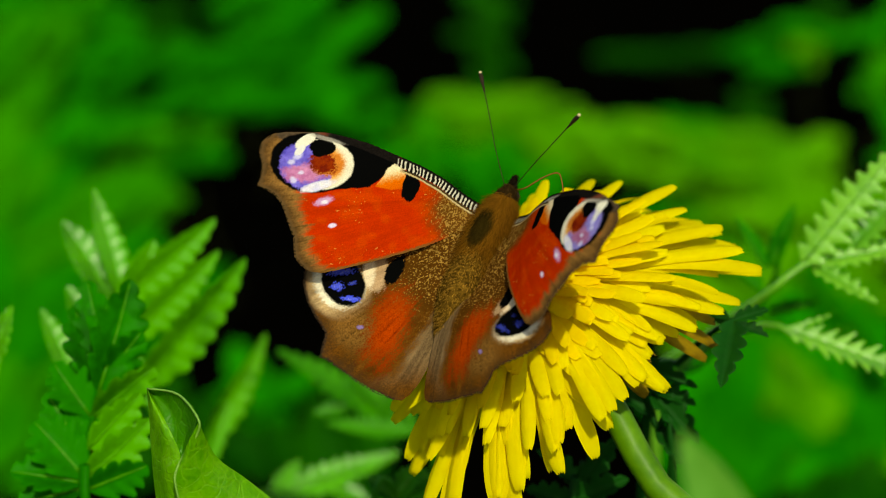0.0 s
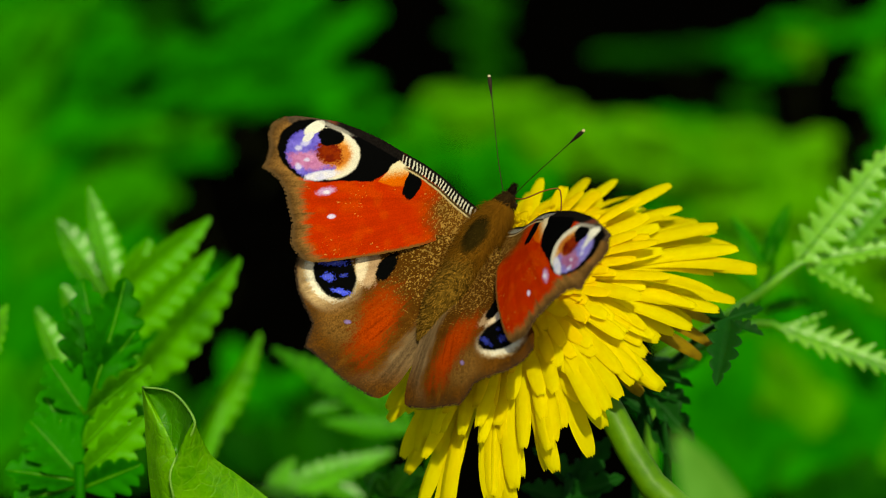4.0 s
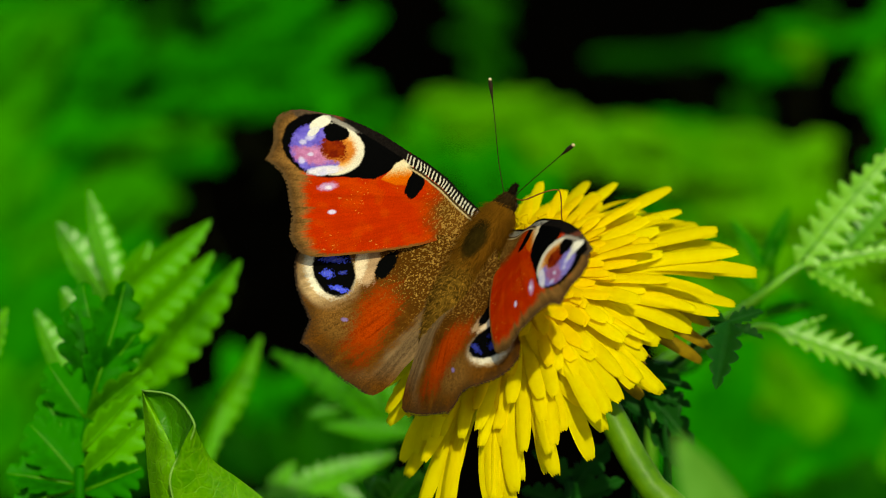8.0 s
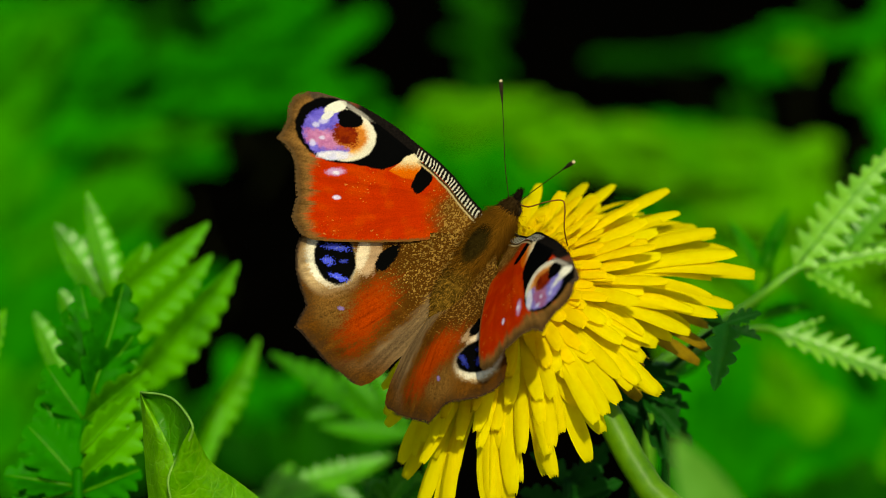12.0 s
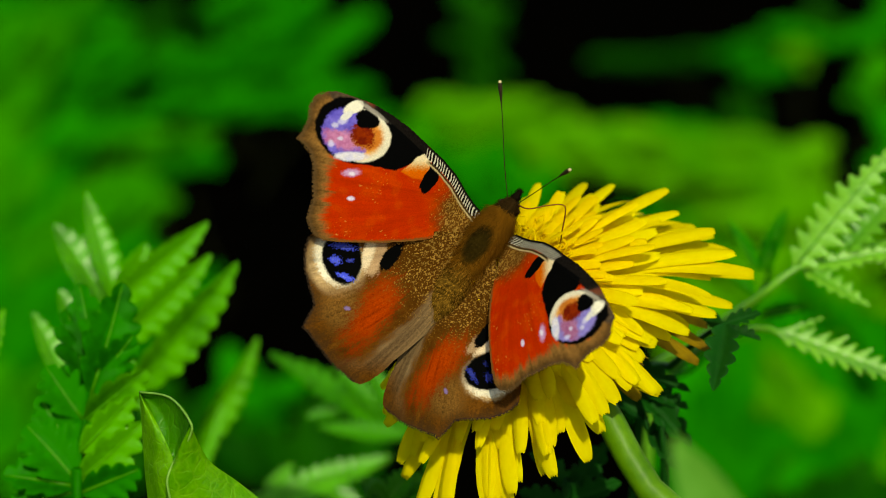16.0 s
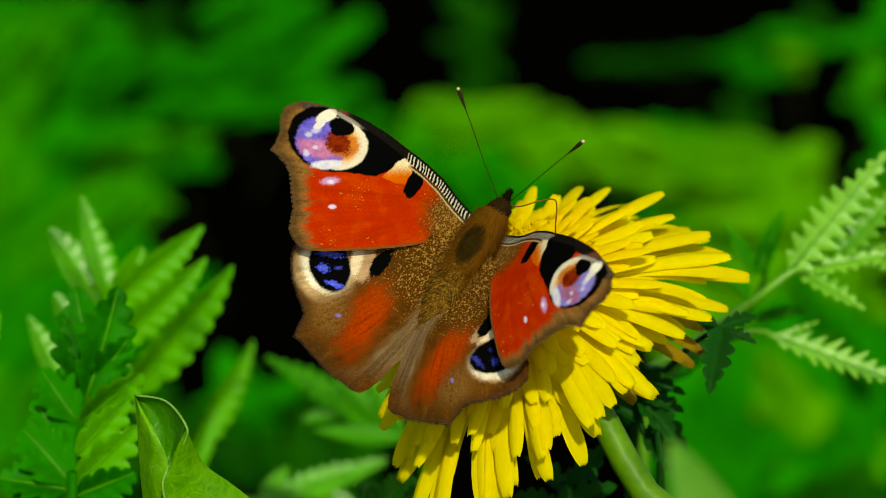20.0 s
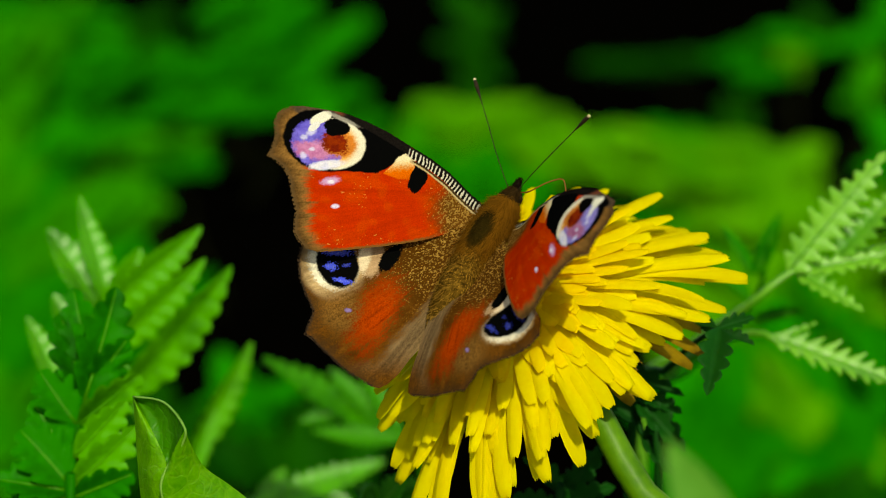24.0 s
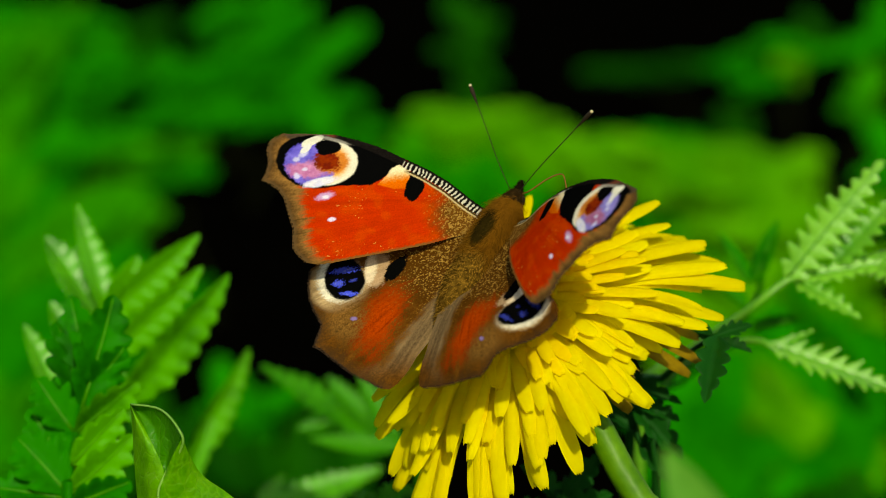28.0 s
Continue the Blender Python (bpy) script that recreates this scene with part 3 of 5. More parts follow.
def hind_pattern(u, v, rng, right_side):
    n = u.shape
    w = ragged(u, v, 0.8, 0.18, 2.0)
    grain = speckle(u, v, rng, 0.135) - 0.5
    fuzz = grain * 0.4
    mottle = speckle(u, v, rng, 1.5) - 0.5
    streak = along_veins(u, v, rng)
    col = np.ones(n + (3,)) * np.array(BROWN) * (1 + 0.4 * streak + 0.6 * mottle + 0.8 * grain)[..., None]
    rim, _ = off_line(u, v, HIND_EDGE)
    back, _ = off_line(u, v, HIND_BACK)
    root = np.hypot(u, v + 2)
    col = paint(col, soft(17.0, 12, root + w * 3), np.array((0.085, 0.031, 0.004)) * (1 + 0.5 * grain)[..., None])
    # orange-red flash
    flash = soft(1.25, 0.35, oval(u, v, 15.70, -12.63, 6.06, 2.71, -60) + w * 0.4 + fuzz * 1.6 + streak * 0.45)
    col = paint(col, flash, np.array((0.38, 0.040, 0.003)) * (1 + 0.5 * streak + 0.5 * grain)[..., None])
    # gold dust from the root outward
    dust = soft(19.0, 6.0, root + w * 2)
    col = paint(col, soft(0.0, 0.10, grain - 0.42 + 0.37 * dust) * (dust > 0) * (1 - 0.8 * flash) * 0.8, np.array(GOLD) * (0.5 + 0.8 * speckle(u, v, rng, 0.4))[..., None])
    # the grey-brown hairy fold along the body
    grey = np.stack([c * (1 + 0.7 * streak + 0.4 * grain) for c in (0.22, 0.145, 0.072)], -1)
    col = paint(col, soft(3.6, 2.2, back + w + fuzz * 1.5) * soft(-6.0, -10.0, v) * soft(-21.5, -16.5, v) * 0.75, grey)
    # cream ring, widest at the outer edge, fading into the brown
    ue = u + 3.6 * right_side          # the two sides are not quite alike
    tan = soft(1.3, 0.3, oval(u, v, 20.6, -12.2, 3.6, 3.4, 20) + streak * 0.5 + fuzz + mottle * 0.4)
    col = paint(col, tan * 0.6 * (1 - flash), np.array((0.25, 0.12, 0.028)) * (1 + 0.4 * streak + 0.8 * grain)[..., None])
    ring = oval(ue, v, 21.2, -6.2 - 0.6 * (right_side == 0), 4.2 - 2 * right_side, 4.5 - 1.6 * right_side, -10) + w * 0.07 + fuzz * 0.25
    fade = soft(1.12, 0.86, ring + 0.12 * streak) * soft(-11.6, -6.6, v + 0.35 * (u - 20) + fuzz * 2 + streak)
    col = paint(col, fade, np.array((0.56, 0.37, 0.18)) * (1 + 0.25 * streak)[..., None])
    shade = (1 + 0.22 * streak + 0.25 * mottle + 0.2 * grain)[..., None]
    col = paint(col, fade * soft(1.06, 0.92, oval(ue, v, 20.9, -5.9, 3.3, 3.9, -8) + fuzz * 0.6), np.array(CREAM) * shade)
    col = paint(col, soft(1.2, 0.8, oval(ue, v, 15.7, -4.9, 1.43, 2.9, 18) + w * 0.3 + fuzz), np.array((0.46, 0.29, 0.16)) * shade)
    col = paint(col, soft(1.25, 0.6, oval(ue, v, 16.7, -4.7, 0.85, 2.5, 14) + w * 0.3 + fuzz), np.array((0.80, 0.64, 0.44)) * shade)
    black = oval(ue, v, 20.35, -5.8, 2.75, 3.5, -4) + w * 0.06 + fuzz * 0.2
    col = paint(col, soft(1.08, 0.94, black), BLACK)
    col = paint(col, soft(1.08, 0.92, oval(u, v, 13.4, -5.0, 2.35, 0.95, -52) + w * 0.25 + fuzz * 0.7), BLACK)
    for (cu, cv, ru, rv, turn), k in (((20.3, -4.4, 1.8, 0.40, 0), 0.7), ((21.2, -6.3, 0.75, 0.50, 0), 0.9), ((19.2, -6.1, 0.5, 0.26, 0), 0.4), ((19.9, -8.3, 1.15, 0.36, 12), 1.0)):
        k = k * (1 - 1.6 * right_side)
        spot_ = soft(1.2, 0.8, oval(ue, v, cu, cv, ru, rv, turn) + fuzz * 3.2 + w * 0.5) * k
        col = paint(col, spot_, np.stack([0.06 + 0.16 * soft(0, 0.4, grain), 0.09 + 0.16 * soft(0, 0.4, grain), 0.82 + 0 * u], -1))
    col = paint(col, soft(1.3, 0.6, oval(u, v, 19.53, -12.33, 0.42, 0.26, 0) + fuzz * 1.5), (0.25, 0.17, 0.42))
    # dark edge and fringe
    col = paint(col, soft(2.2, 0.4, rim + fuzz * 2 + streak) * 0.6, (0.065, 0.032, 0.011))
    col = paint(col, soft(0.5, 0.2, rim + fuzz), (0.035, 0.022, 0.014))
    return col


def wing_mesh(name, line, edge, pattern, side, seed, lift, rake):
    """A thin cambered wing: a fine net inside the outline, veined and coloured scale by scale. side: -1 left, 1 right."""
    rng = np.random.default_rng(seed)
    step = 0.09
    us = np.arange(-2.4, 28.5, step)
    vs = np.arange(-24.0, 17.5, step)
    u, v = np.meshgrid(us, vs, indexing="ij")
    keep = inside(u[:-1, :-1] + step / 2, v[:-1, :-1] + step / 2, line)
    rim, _ = off_line(u[:-1, :-1], v[:-1, :-1], edge)
    keep &= ~((rim < 0.26) & (ragged(u[:-1, :-1], v[:-1, :-1], 0.13, 0.6, seed) + rng.normal(0, 0.35, rim.shape) > 0.1))
    used = np.zeros(u.shape, bool)
    for a in (0, 1):
        for b in (0, 1):
            used[a:u.shape[0] - 1 + a, b:u.shape[1] - 1 + b] |= keep
    index = -np.ones(u.shape, int)
    index[used] = np.arange(used.sum())
    angle = np.arctan2(v - 1, u + 3)
    vein = np.abs(np.sin(angle * 11.0)) ** 8
    reach = np.hypot(u, v)
    z = lift + 1.9 * np.sin(np.clip(reach / 28, 0, 1) * math.pi) - 0.0016 * (v - 3) ** 2 * 1.2 + 0.03 * vein * soft(3, 9, reach)
    if not rake:
        z = z - 0.9 * soft(1.9, 0.0, off_line(u, v, COSTA)[0])        # the front edge is rolled down
    if rake:
        z = z - 1.6 * soft(-12, -5, v) * soft(4, 13, reach)        # the front of the hindwing is tucked under
    col = pattern(u, v, rng, 0.4 if side > 0 else 0.0)
    col = col * (1 - 0.07 * (np.abs(np.sin(angle * 11.0)) ** 30) * soft(5, 10, reach))[..., None]
    across, ahead = (u + rake * v + 1.9 * soft(0, 15, reach), v - 0.5 * soft(0, 15, reach)) if rake else (1.048 * u + 0.171 * v - 0.88, 0.925 * v - 0.095 * u + 1.324)
    pts = np.stack([across * side, ahead, z], -1)[used] * 0.001
    i, j = np.nonzero(keep)
    quads = np.stack([index[i, j], index[i + 1, j], index[i + 1, j + 1], index[i, j + 1]], -1)
    if side < 0:
        quads = quads[:, ::-1]
    me = bpy.data.meshes.new(name)
    me.from_pydata(pts.tolist(), [], quads.tolist())
    at_c = me.color_attributes.new("pattern", "FLOAT_COLOR", "POINT")
    flat = np.ones((len(pts), 4))
    flat[:, :3] = np.clip(col[used] * 0.85, 0.002, 1)
    at_c.data.foreach_set("color", flat.ravel())
    me.materials.append(WING)
    me.shade_smooth()
    return me


def furry(bm_pts, normals, length, count, rng, tone):
    """Hair: thin three-sided spikes that lie back along a body."""
    verts, faces, cols = [], [], []
    for _ in range(count):
        k = rng.randrange(len(bm_pts))
        p, n = bm_pts[k], normals[k]
        p = p + Vector((rng.gauss(0, 1), rng.gauss(0, 1), rng.gauss(0, 1))) * 0.00015
        colour, grow = tone(p.x * 1000, p.y * 1000, p.z * 1000, rng)
        d = (n * rng.uniform(0.25, 0.75) + Vector((rng.gauss(0, 0.25), rng.gauss(-0.9, 0.25), rng.gauss(0, 0.25)))).normalized()
        s = d.orthogonal().normalized() * 0.000022
        t = d.cross(s)
        b = len(verts)
        verts += [p + s, p - s * 0.5 + t, p - s * 0.5 - t, p + d * length * grow * rng.uniform(0.5, 1.2)]
        faces += [(b, b + 1, b + 3), (b + 1, b + 2, b + 3), (b + 2, b, b + 3)]
        cols += [(*colour, 1)] * 4
    return verts, faces, cols


def body_mesh(name, sections, rings, sides, tone, hair, count, seed, segment=0.0):
    """A tapering, segmented, hairy trunk along y. sections: y, half width, half height, z; tone gives a place's colour and hair length."""
    rng = random.Random(seed)
    verts, faces, nrm = [], [], []
    curve = spline([(s[0], s[1], s[2]) for s in sections], rings)
    zs = spline([(s[3], 0, 0) for s in sections], rings)
    for i, (c, q) in enumerate(zip(curve, zs)):
        bulge = 1 - segment * (0.5 + 0.5 * math.cos(i / rings * 2 * math.pi * 8)) ** 3
        for k in range(sides):
            a = 2 * math.pi * k / sides
            verts.append(Vector((c.y * bulge * math.cos(a), c.x, q.x + c.z * bulge * math.sin(a))) * 0.001)
            nrm.append(Vector((math.cos(a), 0, math.sin(a))))
    for i in range(rings - 1):
        for k in range(sides):
            a, b = i * sides + k, i * sides + (k + 1) % sides
            faces.append((a, b, b + sides, a + sides))
    faces.append(tuple(range(sides))[::-1])
    faces.append(tuple(range((rings - 1) * sides, rings * sides)))
    cols = []
    for p in verts:
        shades = [tone(p.x * 1000, p.y * 1000, p.z * 1000, rng)[0] for _ in range(6)]
        cols.append((*(0.1 * sum(c) for c in zip(*shades)), 1))
    hv, hf, hc = furry(verts, nrm, hair * 0.001, count, rng, tone)
    b = len(verts)
    me = bpy.data.meshes.new(name)
    me.from_pydata([tuple(p) for p in verts + hv], [], faces + [tuple(i + b for i in f) for f in hf])
    at_c = me.color_attributes.new("pattern", "FLOAT_COLOR", "POINT")
    at_c.data.foreach_set("color", np.array(cols + hc).ravel())
    me.materials.append(FUR)
    me.shade_smooth()
    return me


def butterfly():
    """Origin between the wing roots; y to the head, z up from the back, x to its right."""
    bug = thing("butterfly", pose(0, 0, HEIGHT), "red peacock butterfly with eyespots, feeding on the dandelion", "butterfly")
    here = HOME[bug.name]
    mm = 0.001
    def thorax_tone(x, y, z, rng):
        bald = soft(1.0, 0.7, math.hypot((x + 0.2) / 1.75, (y + 2.2) / 3.7)) if z > 0.2 else 0.0
        k = rng.choice((0.5, 0.8, 1.0, 1.3))
        return tuple((p * (1 - bald) + q * bald) * k for p, q in zip((0.25, 0.105, 0.011), (0.045, 0.028, 0.005))), 1 - 0.75 * bald
    def abdomen_tone(x, y, z, rng):
        k = rng.choice((0.12, 0.2, 0.4, 1.0, 2.2))
        return (0.24 * k, 0.125 * k, 0.018 * k), 0.8 if k < 2 else 1.15
    def head_tone(x, y, z, rng):
        k = rng.choice((0.3, 0.6, 1.0, 1.6))
        return (0.05 * k, 0.027 * k, 0.009 * k), 1.0
    def palp_tone(x, y, z, rng):
        k = rng.choice((0.4, 1.0))
        return (0.02 * k, 0.013 * k, 0.008 * k), 1.0
    here = HOME[bug.name] @ pose(0, -0.6 * mm, 0.2 * mm)
    part("thorax", body_mesh("thorax", ((3.6, 1.1, 1.0, -0.9), (2.6, 1.6, 1.4, -0.8), (0.2, 2.1, 1.9, -0.3), (-3.4, 2.2, 2.0, 0.0), (-6.8, 1.9, 1.8, -0.3), (-8.4, 1.3, 1.2, -0.8)), 30, 30, thorax_tone, 2.2, 17000, 1), FUR, bug, "brown furry thorax with a darker bald patch", m=here)
    part("abdomen", body_mesh("abdomen", ((-5.5, 1.6, 1.5, 0.2), (-7.5, 2.2, 1.9, 0.5), (-11.0, 2.4, 2.0, 0.6), (-14.5, 1.9, 1.6, 0.3), (-17.0, 1.0, 0.9, 0.0), (-18.0, 0.3, 0.3, -0.2)), 60, 30, abdomen_tone, 0.55, 16000, 2, 0.07), FUR, bug, "dark segmented abdomen flecked with gold", m=here)
    head = part("head", body_mesh("head", ((2.6, 0.8, 0.8, -1.0), (3.2, 1.35, 1.3, -0.9), (4.3, 1.4, 1.25, -0.9), (5.2, 0.8, 0.8, -1.0), (5.5, 0.2, 0.2, -1.0)), 14, 16, head_tone, 0.7, 2600, 3), FUR, bug, m=here)
    for s in (-1, 1):
        bm = bmesh.new()
        bmesh.ops.create_uvsphere(bm, u_segments=14, v_segments=10, radius=0.55 * mm)
        part("eye", bm, CHITIN, head, "dark compound eye", m=here @ pose(1.05 * s * mm, 4.3 * mm, -1.2 * mm))
        part("palp", body_mesh("palp", ((4.4, 0.4, 0.45, -1.3), (5.2, 0.55, 0.6, -1.1), (6.2, 0.42, 0.48, -0.9), (7.0, 0.12, 0.12, -0.8)), 10, 8, palp_tone, 0.45, 500, 5), FUR, head, m=here @ pose(0.4 * s * mm, 0, 0, 0, 0, 3 * s))
    here = HOME[bug.name]
    wings = []
    for s, word in ((-1, "left"), (1, "right")):
        pair = part("hindwing", wing_mesh("hindwing", HIND, HIND_EDGE, hind_pattern, s, 7, -0.2, 0.095), WING, bug, "brown and orange hindwing with a blue eyespot", m=here)
        front = part("forewing", wing_mesh("forewing", FORE, FORE_EDGE, fore_pattern, s, 9, 0.0, 0.0), WING, bug, "red forewing with a violet and cream eyespot", m=here)
        wings.append((pair, front))
    feelers = []
    for s in (-1, 1):
        bm = bmesh.new()
        pts = spline([(0, 0, 0), (0.1 * s * mm, 5 * mm, 0.3 * mm), (0, 11 * mm, 0.1 * mm), (0, 16.3 * mm, 0)], 34)
        rad = [(0.06 if i < 27 else (0.06 + 0.055 * (i - 26))) * mm for i in range(34)]
        rad = [min(r, 0.30 * mm) for r in rad[:32]] + [0.27 * mm, 0.2 * mm]
        tube(bm, pts, rad, 8)
        f = part("antenna", bm, ANTENNA, bug, m=here)
        bm = bmesh.new()
        bmesh.ops.create_uvsphere(bm, u_segments=10, v_segments=8, radius=0.23 * mm)
        HOME[f.name] = here
        part("antenna_tip", bm, TIP, f, "pale cream tip", m=here @ pose(0, 16.4 * mm, 0))
        feelers.append(f)
    bm = bmesh.new()
    tube(bm, spline([(0.6 * mm, 4.6 * mm, -1.0 * mm), (2.3 * mm, 4.9 * mm, -0.3 * mm), (4.3 * mm, 6.8 * mm, 0.0), (5.9 * mm, 8.0 * mm, -0.2 * mm), (6.7 * mm, 7.3 * mm, -0.7 * mm), (7.6 * mm, 5.1 * mm, -2.0 * mm), (8.2 * mm, 3.4 * mm, -5.0 * mm)], 30), [0.10 * mm] * 30, 8)
    part("proboscis", bm, PROBOSCIS, bug, "thin brown proboscis bent down into the florets", m=here)
    for s in (-1, 1):
        for y0, kx, ky, fx, fy in ((0.5, 2.6, 0.8, 3.4, -1.5), (-2.0, 4.5, -2.0, 6.5, -4.5), (-4.5, 4.0, -7.0, 6.0, -10.5)):
            bm = bmesh.new()
            tube(bm, spline([(1.2 * s * mm, y0 * mm, -2.0 * mm), (kx * s * mm, ky * mm, -3.0 * mm), (fx * s * mm, fy * mm, -7.5 * mm)], 10), [0.28 * mm, 0.26 * mm, 0.24 * mm, 0.22 * mm, 0.2 * mm, 0.18 * mm, 0.16 * mm, 0.14 * mm, 0.12 * mm, 0.1 * mm], 7)
            part("leg", bm, CHITIN, bug, m=here)
    return bug, wings, feelers


BUG, WINGS, FEELERS = butterfly()

# ---- plants close to the flower ----
def spot(x, y, z=0.0):
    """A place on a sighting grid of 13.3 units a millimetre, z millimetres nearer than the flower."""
    k = (FOCUS * 1000 - z) / (FOCUS * 1000)
    return at((x - 784) / 13.3 * k, (441 - y) / 13.3 * k, z)


def fern_leaf(stem, leaflets, mat, label, face=(0.1, 0.55, 0.83), lobes=8, depth=0.3, stem_r=0.0006, seed=1, fold=(0.8, 1.25), lean=0.55, broad=1.0, sheen=False):
    """A feathery leaf: a rib from the ground with toothed leaflets, each from a to b and so wide."""
    rng = random.Random(seed)
    top = [spot(*p) for p in stem]
    foot = Vector((top[0].x + rng.uniform(-0.02, 0.02), top[0].y + 0.02, -0.005))
    leaf = thing("fern_leaf", Matrix.Translation(foot), label, "leaf", "feathery leaves by the flower")
    inv = HOME[leaf.name].inverted()
    bm = bmesh.new()
    pts = spline([foot, (foot + top[0]) / 2 + Vector((0, 0.005, 0.02))] + top, 22)
    tube(bm, [inv @ p for p in pts], [stem_r * (1.8 - 1.3 * i / 21) for i in range(22)], 7)
    part("rib", bm, mat, leaf, m=HOME[leaf.name])
    for a, b, width, *other in leaflets:
        skin = other[0] if other else mat
        base, tip = spot(*a), spot(*b)
        f = way(*face) + Vector((rng.uniform(-0.3, 0.3), rng.uniform(-0.2, 0.2), rng.uniform(-0.2, 0.2)))
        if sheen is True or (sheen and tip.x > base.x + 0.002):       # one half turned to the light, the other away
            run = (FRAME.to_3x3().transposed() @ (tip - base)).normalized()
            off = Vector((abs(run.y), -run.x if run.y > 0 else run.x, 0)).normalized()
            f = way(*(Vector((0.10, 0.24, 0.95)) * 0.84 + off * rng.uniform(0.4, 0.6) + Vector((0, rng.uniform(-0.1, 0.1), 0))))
        m, length = span(base, tip, f)
        n = max(4, round(lobes * min(1.4, max(0.6, length / 0.014))))
        crease, bend, twist = rng.uniform(*fold), rng.uniform(-0.05, 0.08), rng.uniform(0, 3)
        leaflet = part("leaflet", toothed(length, width * broad / 13300, n, depth, crease, bend, twist, rng, lean, pleat=0.08, round_=1.6 if depth > 0.6 else 0.7), skin, leaf, m=m)
        if mat is not SHADE_LEAF:
            bm = bmesh.new()
            tube(bm, [(length * f, length * bend * 0.25 * math.sin(f * 3.0 + twist), 0.00008 - length * bend * f * f) for f in (0.0, 0.2, 0.4, 0.6, 0.8, 0.97)],
                 [0.00022 - 0.00003 * i for i in range(6)], 6)
            part("midrib", bm, RIB, leaflet, "pale midrib", m=m)
    return leaf


def close_leaves():
    word = "feathery green leaf with toothed leaflets beside the dandelion"
    fern_leaf([(330, 900, -80), (262, 740, -80), (232, 620, -80), (205, 530, -80)],
              [((205, 540, -80), (372, 396, -78), 92), ((222, 605, -80), (376, 452, -76), 84), ((238, 690, -80), (424, 464, -74), 108),
               ((205, 535, -80), (152, 340, -82), 74), ((195, 545, -81), (98, 394, -84), 100), ((205, 545, -81), (262, 430, -82), 84),
               ((150, 610, -80), (108, 512, -80), 66), ((128, 700, -80), (60, 552, -80), 72)], PALE_FERN, word, lobes=6, depth=0.2, seed=3, fold=(0.5, 0.65), broad=1.1, sheen=True)
    fern_leaf([(345, 960, -125), (350, 850, -125), (352, 800, -125)], [((348, 800, -125), (462, 598, -123), 92), ((346, 845, -125), (400, 700, -123), 60)], PALE_FERN, word, lobes=6, depth=0.2, seed=15, fold=(0.5, 0.65), sheen=True)
    # three right-hand leaflets take the paler green in place of sunlit sheen
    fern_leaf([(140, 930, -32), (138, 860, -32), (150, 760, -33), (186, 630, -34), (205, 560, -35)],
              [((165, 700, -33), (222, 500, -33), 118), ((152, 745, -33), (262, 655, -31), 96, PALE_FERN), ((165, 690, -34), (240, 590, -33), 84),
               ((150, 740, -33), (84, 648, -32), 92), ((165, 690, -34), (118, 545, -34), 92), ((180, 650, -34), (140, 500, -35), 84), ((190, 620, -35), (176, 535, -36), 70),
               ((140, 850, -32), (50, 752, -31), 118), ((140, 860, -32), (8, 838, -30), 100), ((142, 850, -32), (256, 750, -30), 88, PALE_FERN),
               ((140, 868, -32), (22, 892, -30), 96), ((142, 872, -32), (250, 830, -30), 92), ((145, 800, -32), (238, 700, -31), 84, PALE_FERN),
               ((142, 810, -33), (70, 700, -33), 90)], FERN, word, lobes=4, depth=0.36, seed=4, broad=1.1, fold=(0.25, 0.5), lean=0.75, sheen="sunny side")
    fern_leaf([(-40, 900, -50), (-30, 700, -50), (-25, 640, -50)],
              [((-28, 660, -50), (10, 545, -50), 56), ((-30, 700, -50), (-10, 600, -50), 50)], PALE_FERN, word, seed=5)
    fern_leaf([(1150, 760, -88), (1220, 620, -78), (1340, 530, -60), (1412, 474, -59), (1450, 464, -60), (1600, 420, -65)],
              [((1412, 474, -59), (1582, 258, -57), 110), ((1500, 446, -61), (1610, 320, -59), 84), ((1440, 468, -60), (1610, 440, -61), 60),
               ((1425, 478, -60), (1545, 535, -55), 66), ((1545, 436, -63), (1640, 480, -55), 80)], COMB,
              "pale green comb-toothed leaf beside the dandelion", lobes=7, depth=0.72, seed=6, fold=(0.2, 0.45), lean=0.35)
    fern_leaf([(1140, 780, -92), (1215, 640, -84), (1345, 580, -63), (1420, 612, -60), (1600, 672, -57)],
              [((1375, 585, -61), (1625, 676, -57), 86), ((1390, 588, -61), (1462, 562, -61), 24)], COMB,
              "pale green comb-toothed leaf beside the dandelion", lobes=7, depth=0.8, seed=7, fold=(0.2, 0.45), lean=0.9)
    fern_leaf([(1140, 800, -100), (1240, 640, -95), (1350, 520, -90), (1372, 420, -90)],
              [((1345, 480, -90), (1290, 390, -90), 46), ((1355, 480, -90), (1395, 366, -90), 50), ((1350, 560, -90), (1440, 540, -90), 40),
               ((1340, 520, -90), (1280, 470, -90), 44)], FERN, word, seed=8)
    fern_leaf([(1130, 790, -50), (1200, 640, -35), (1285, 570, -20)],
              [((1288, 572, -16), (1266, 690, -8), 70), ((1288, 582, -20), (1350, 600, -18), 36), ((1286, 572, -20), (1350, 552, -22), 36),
               ((1284, 575, -20), (1225, 555, -22), 40)], SHADE_LEAF, "lobed leaf coloured dark for the shade under the flower", lobes=6, depth=0.5, seed=9)
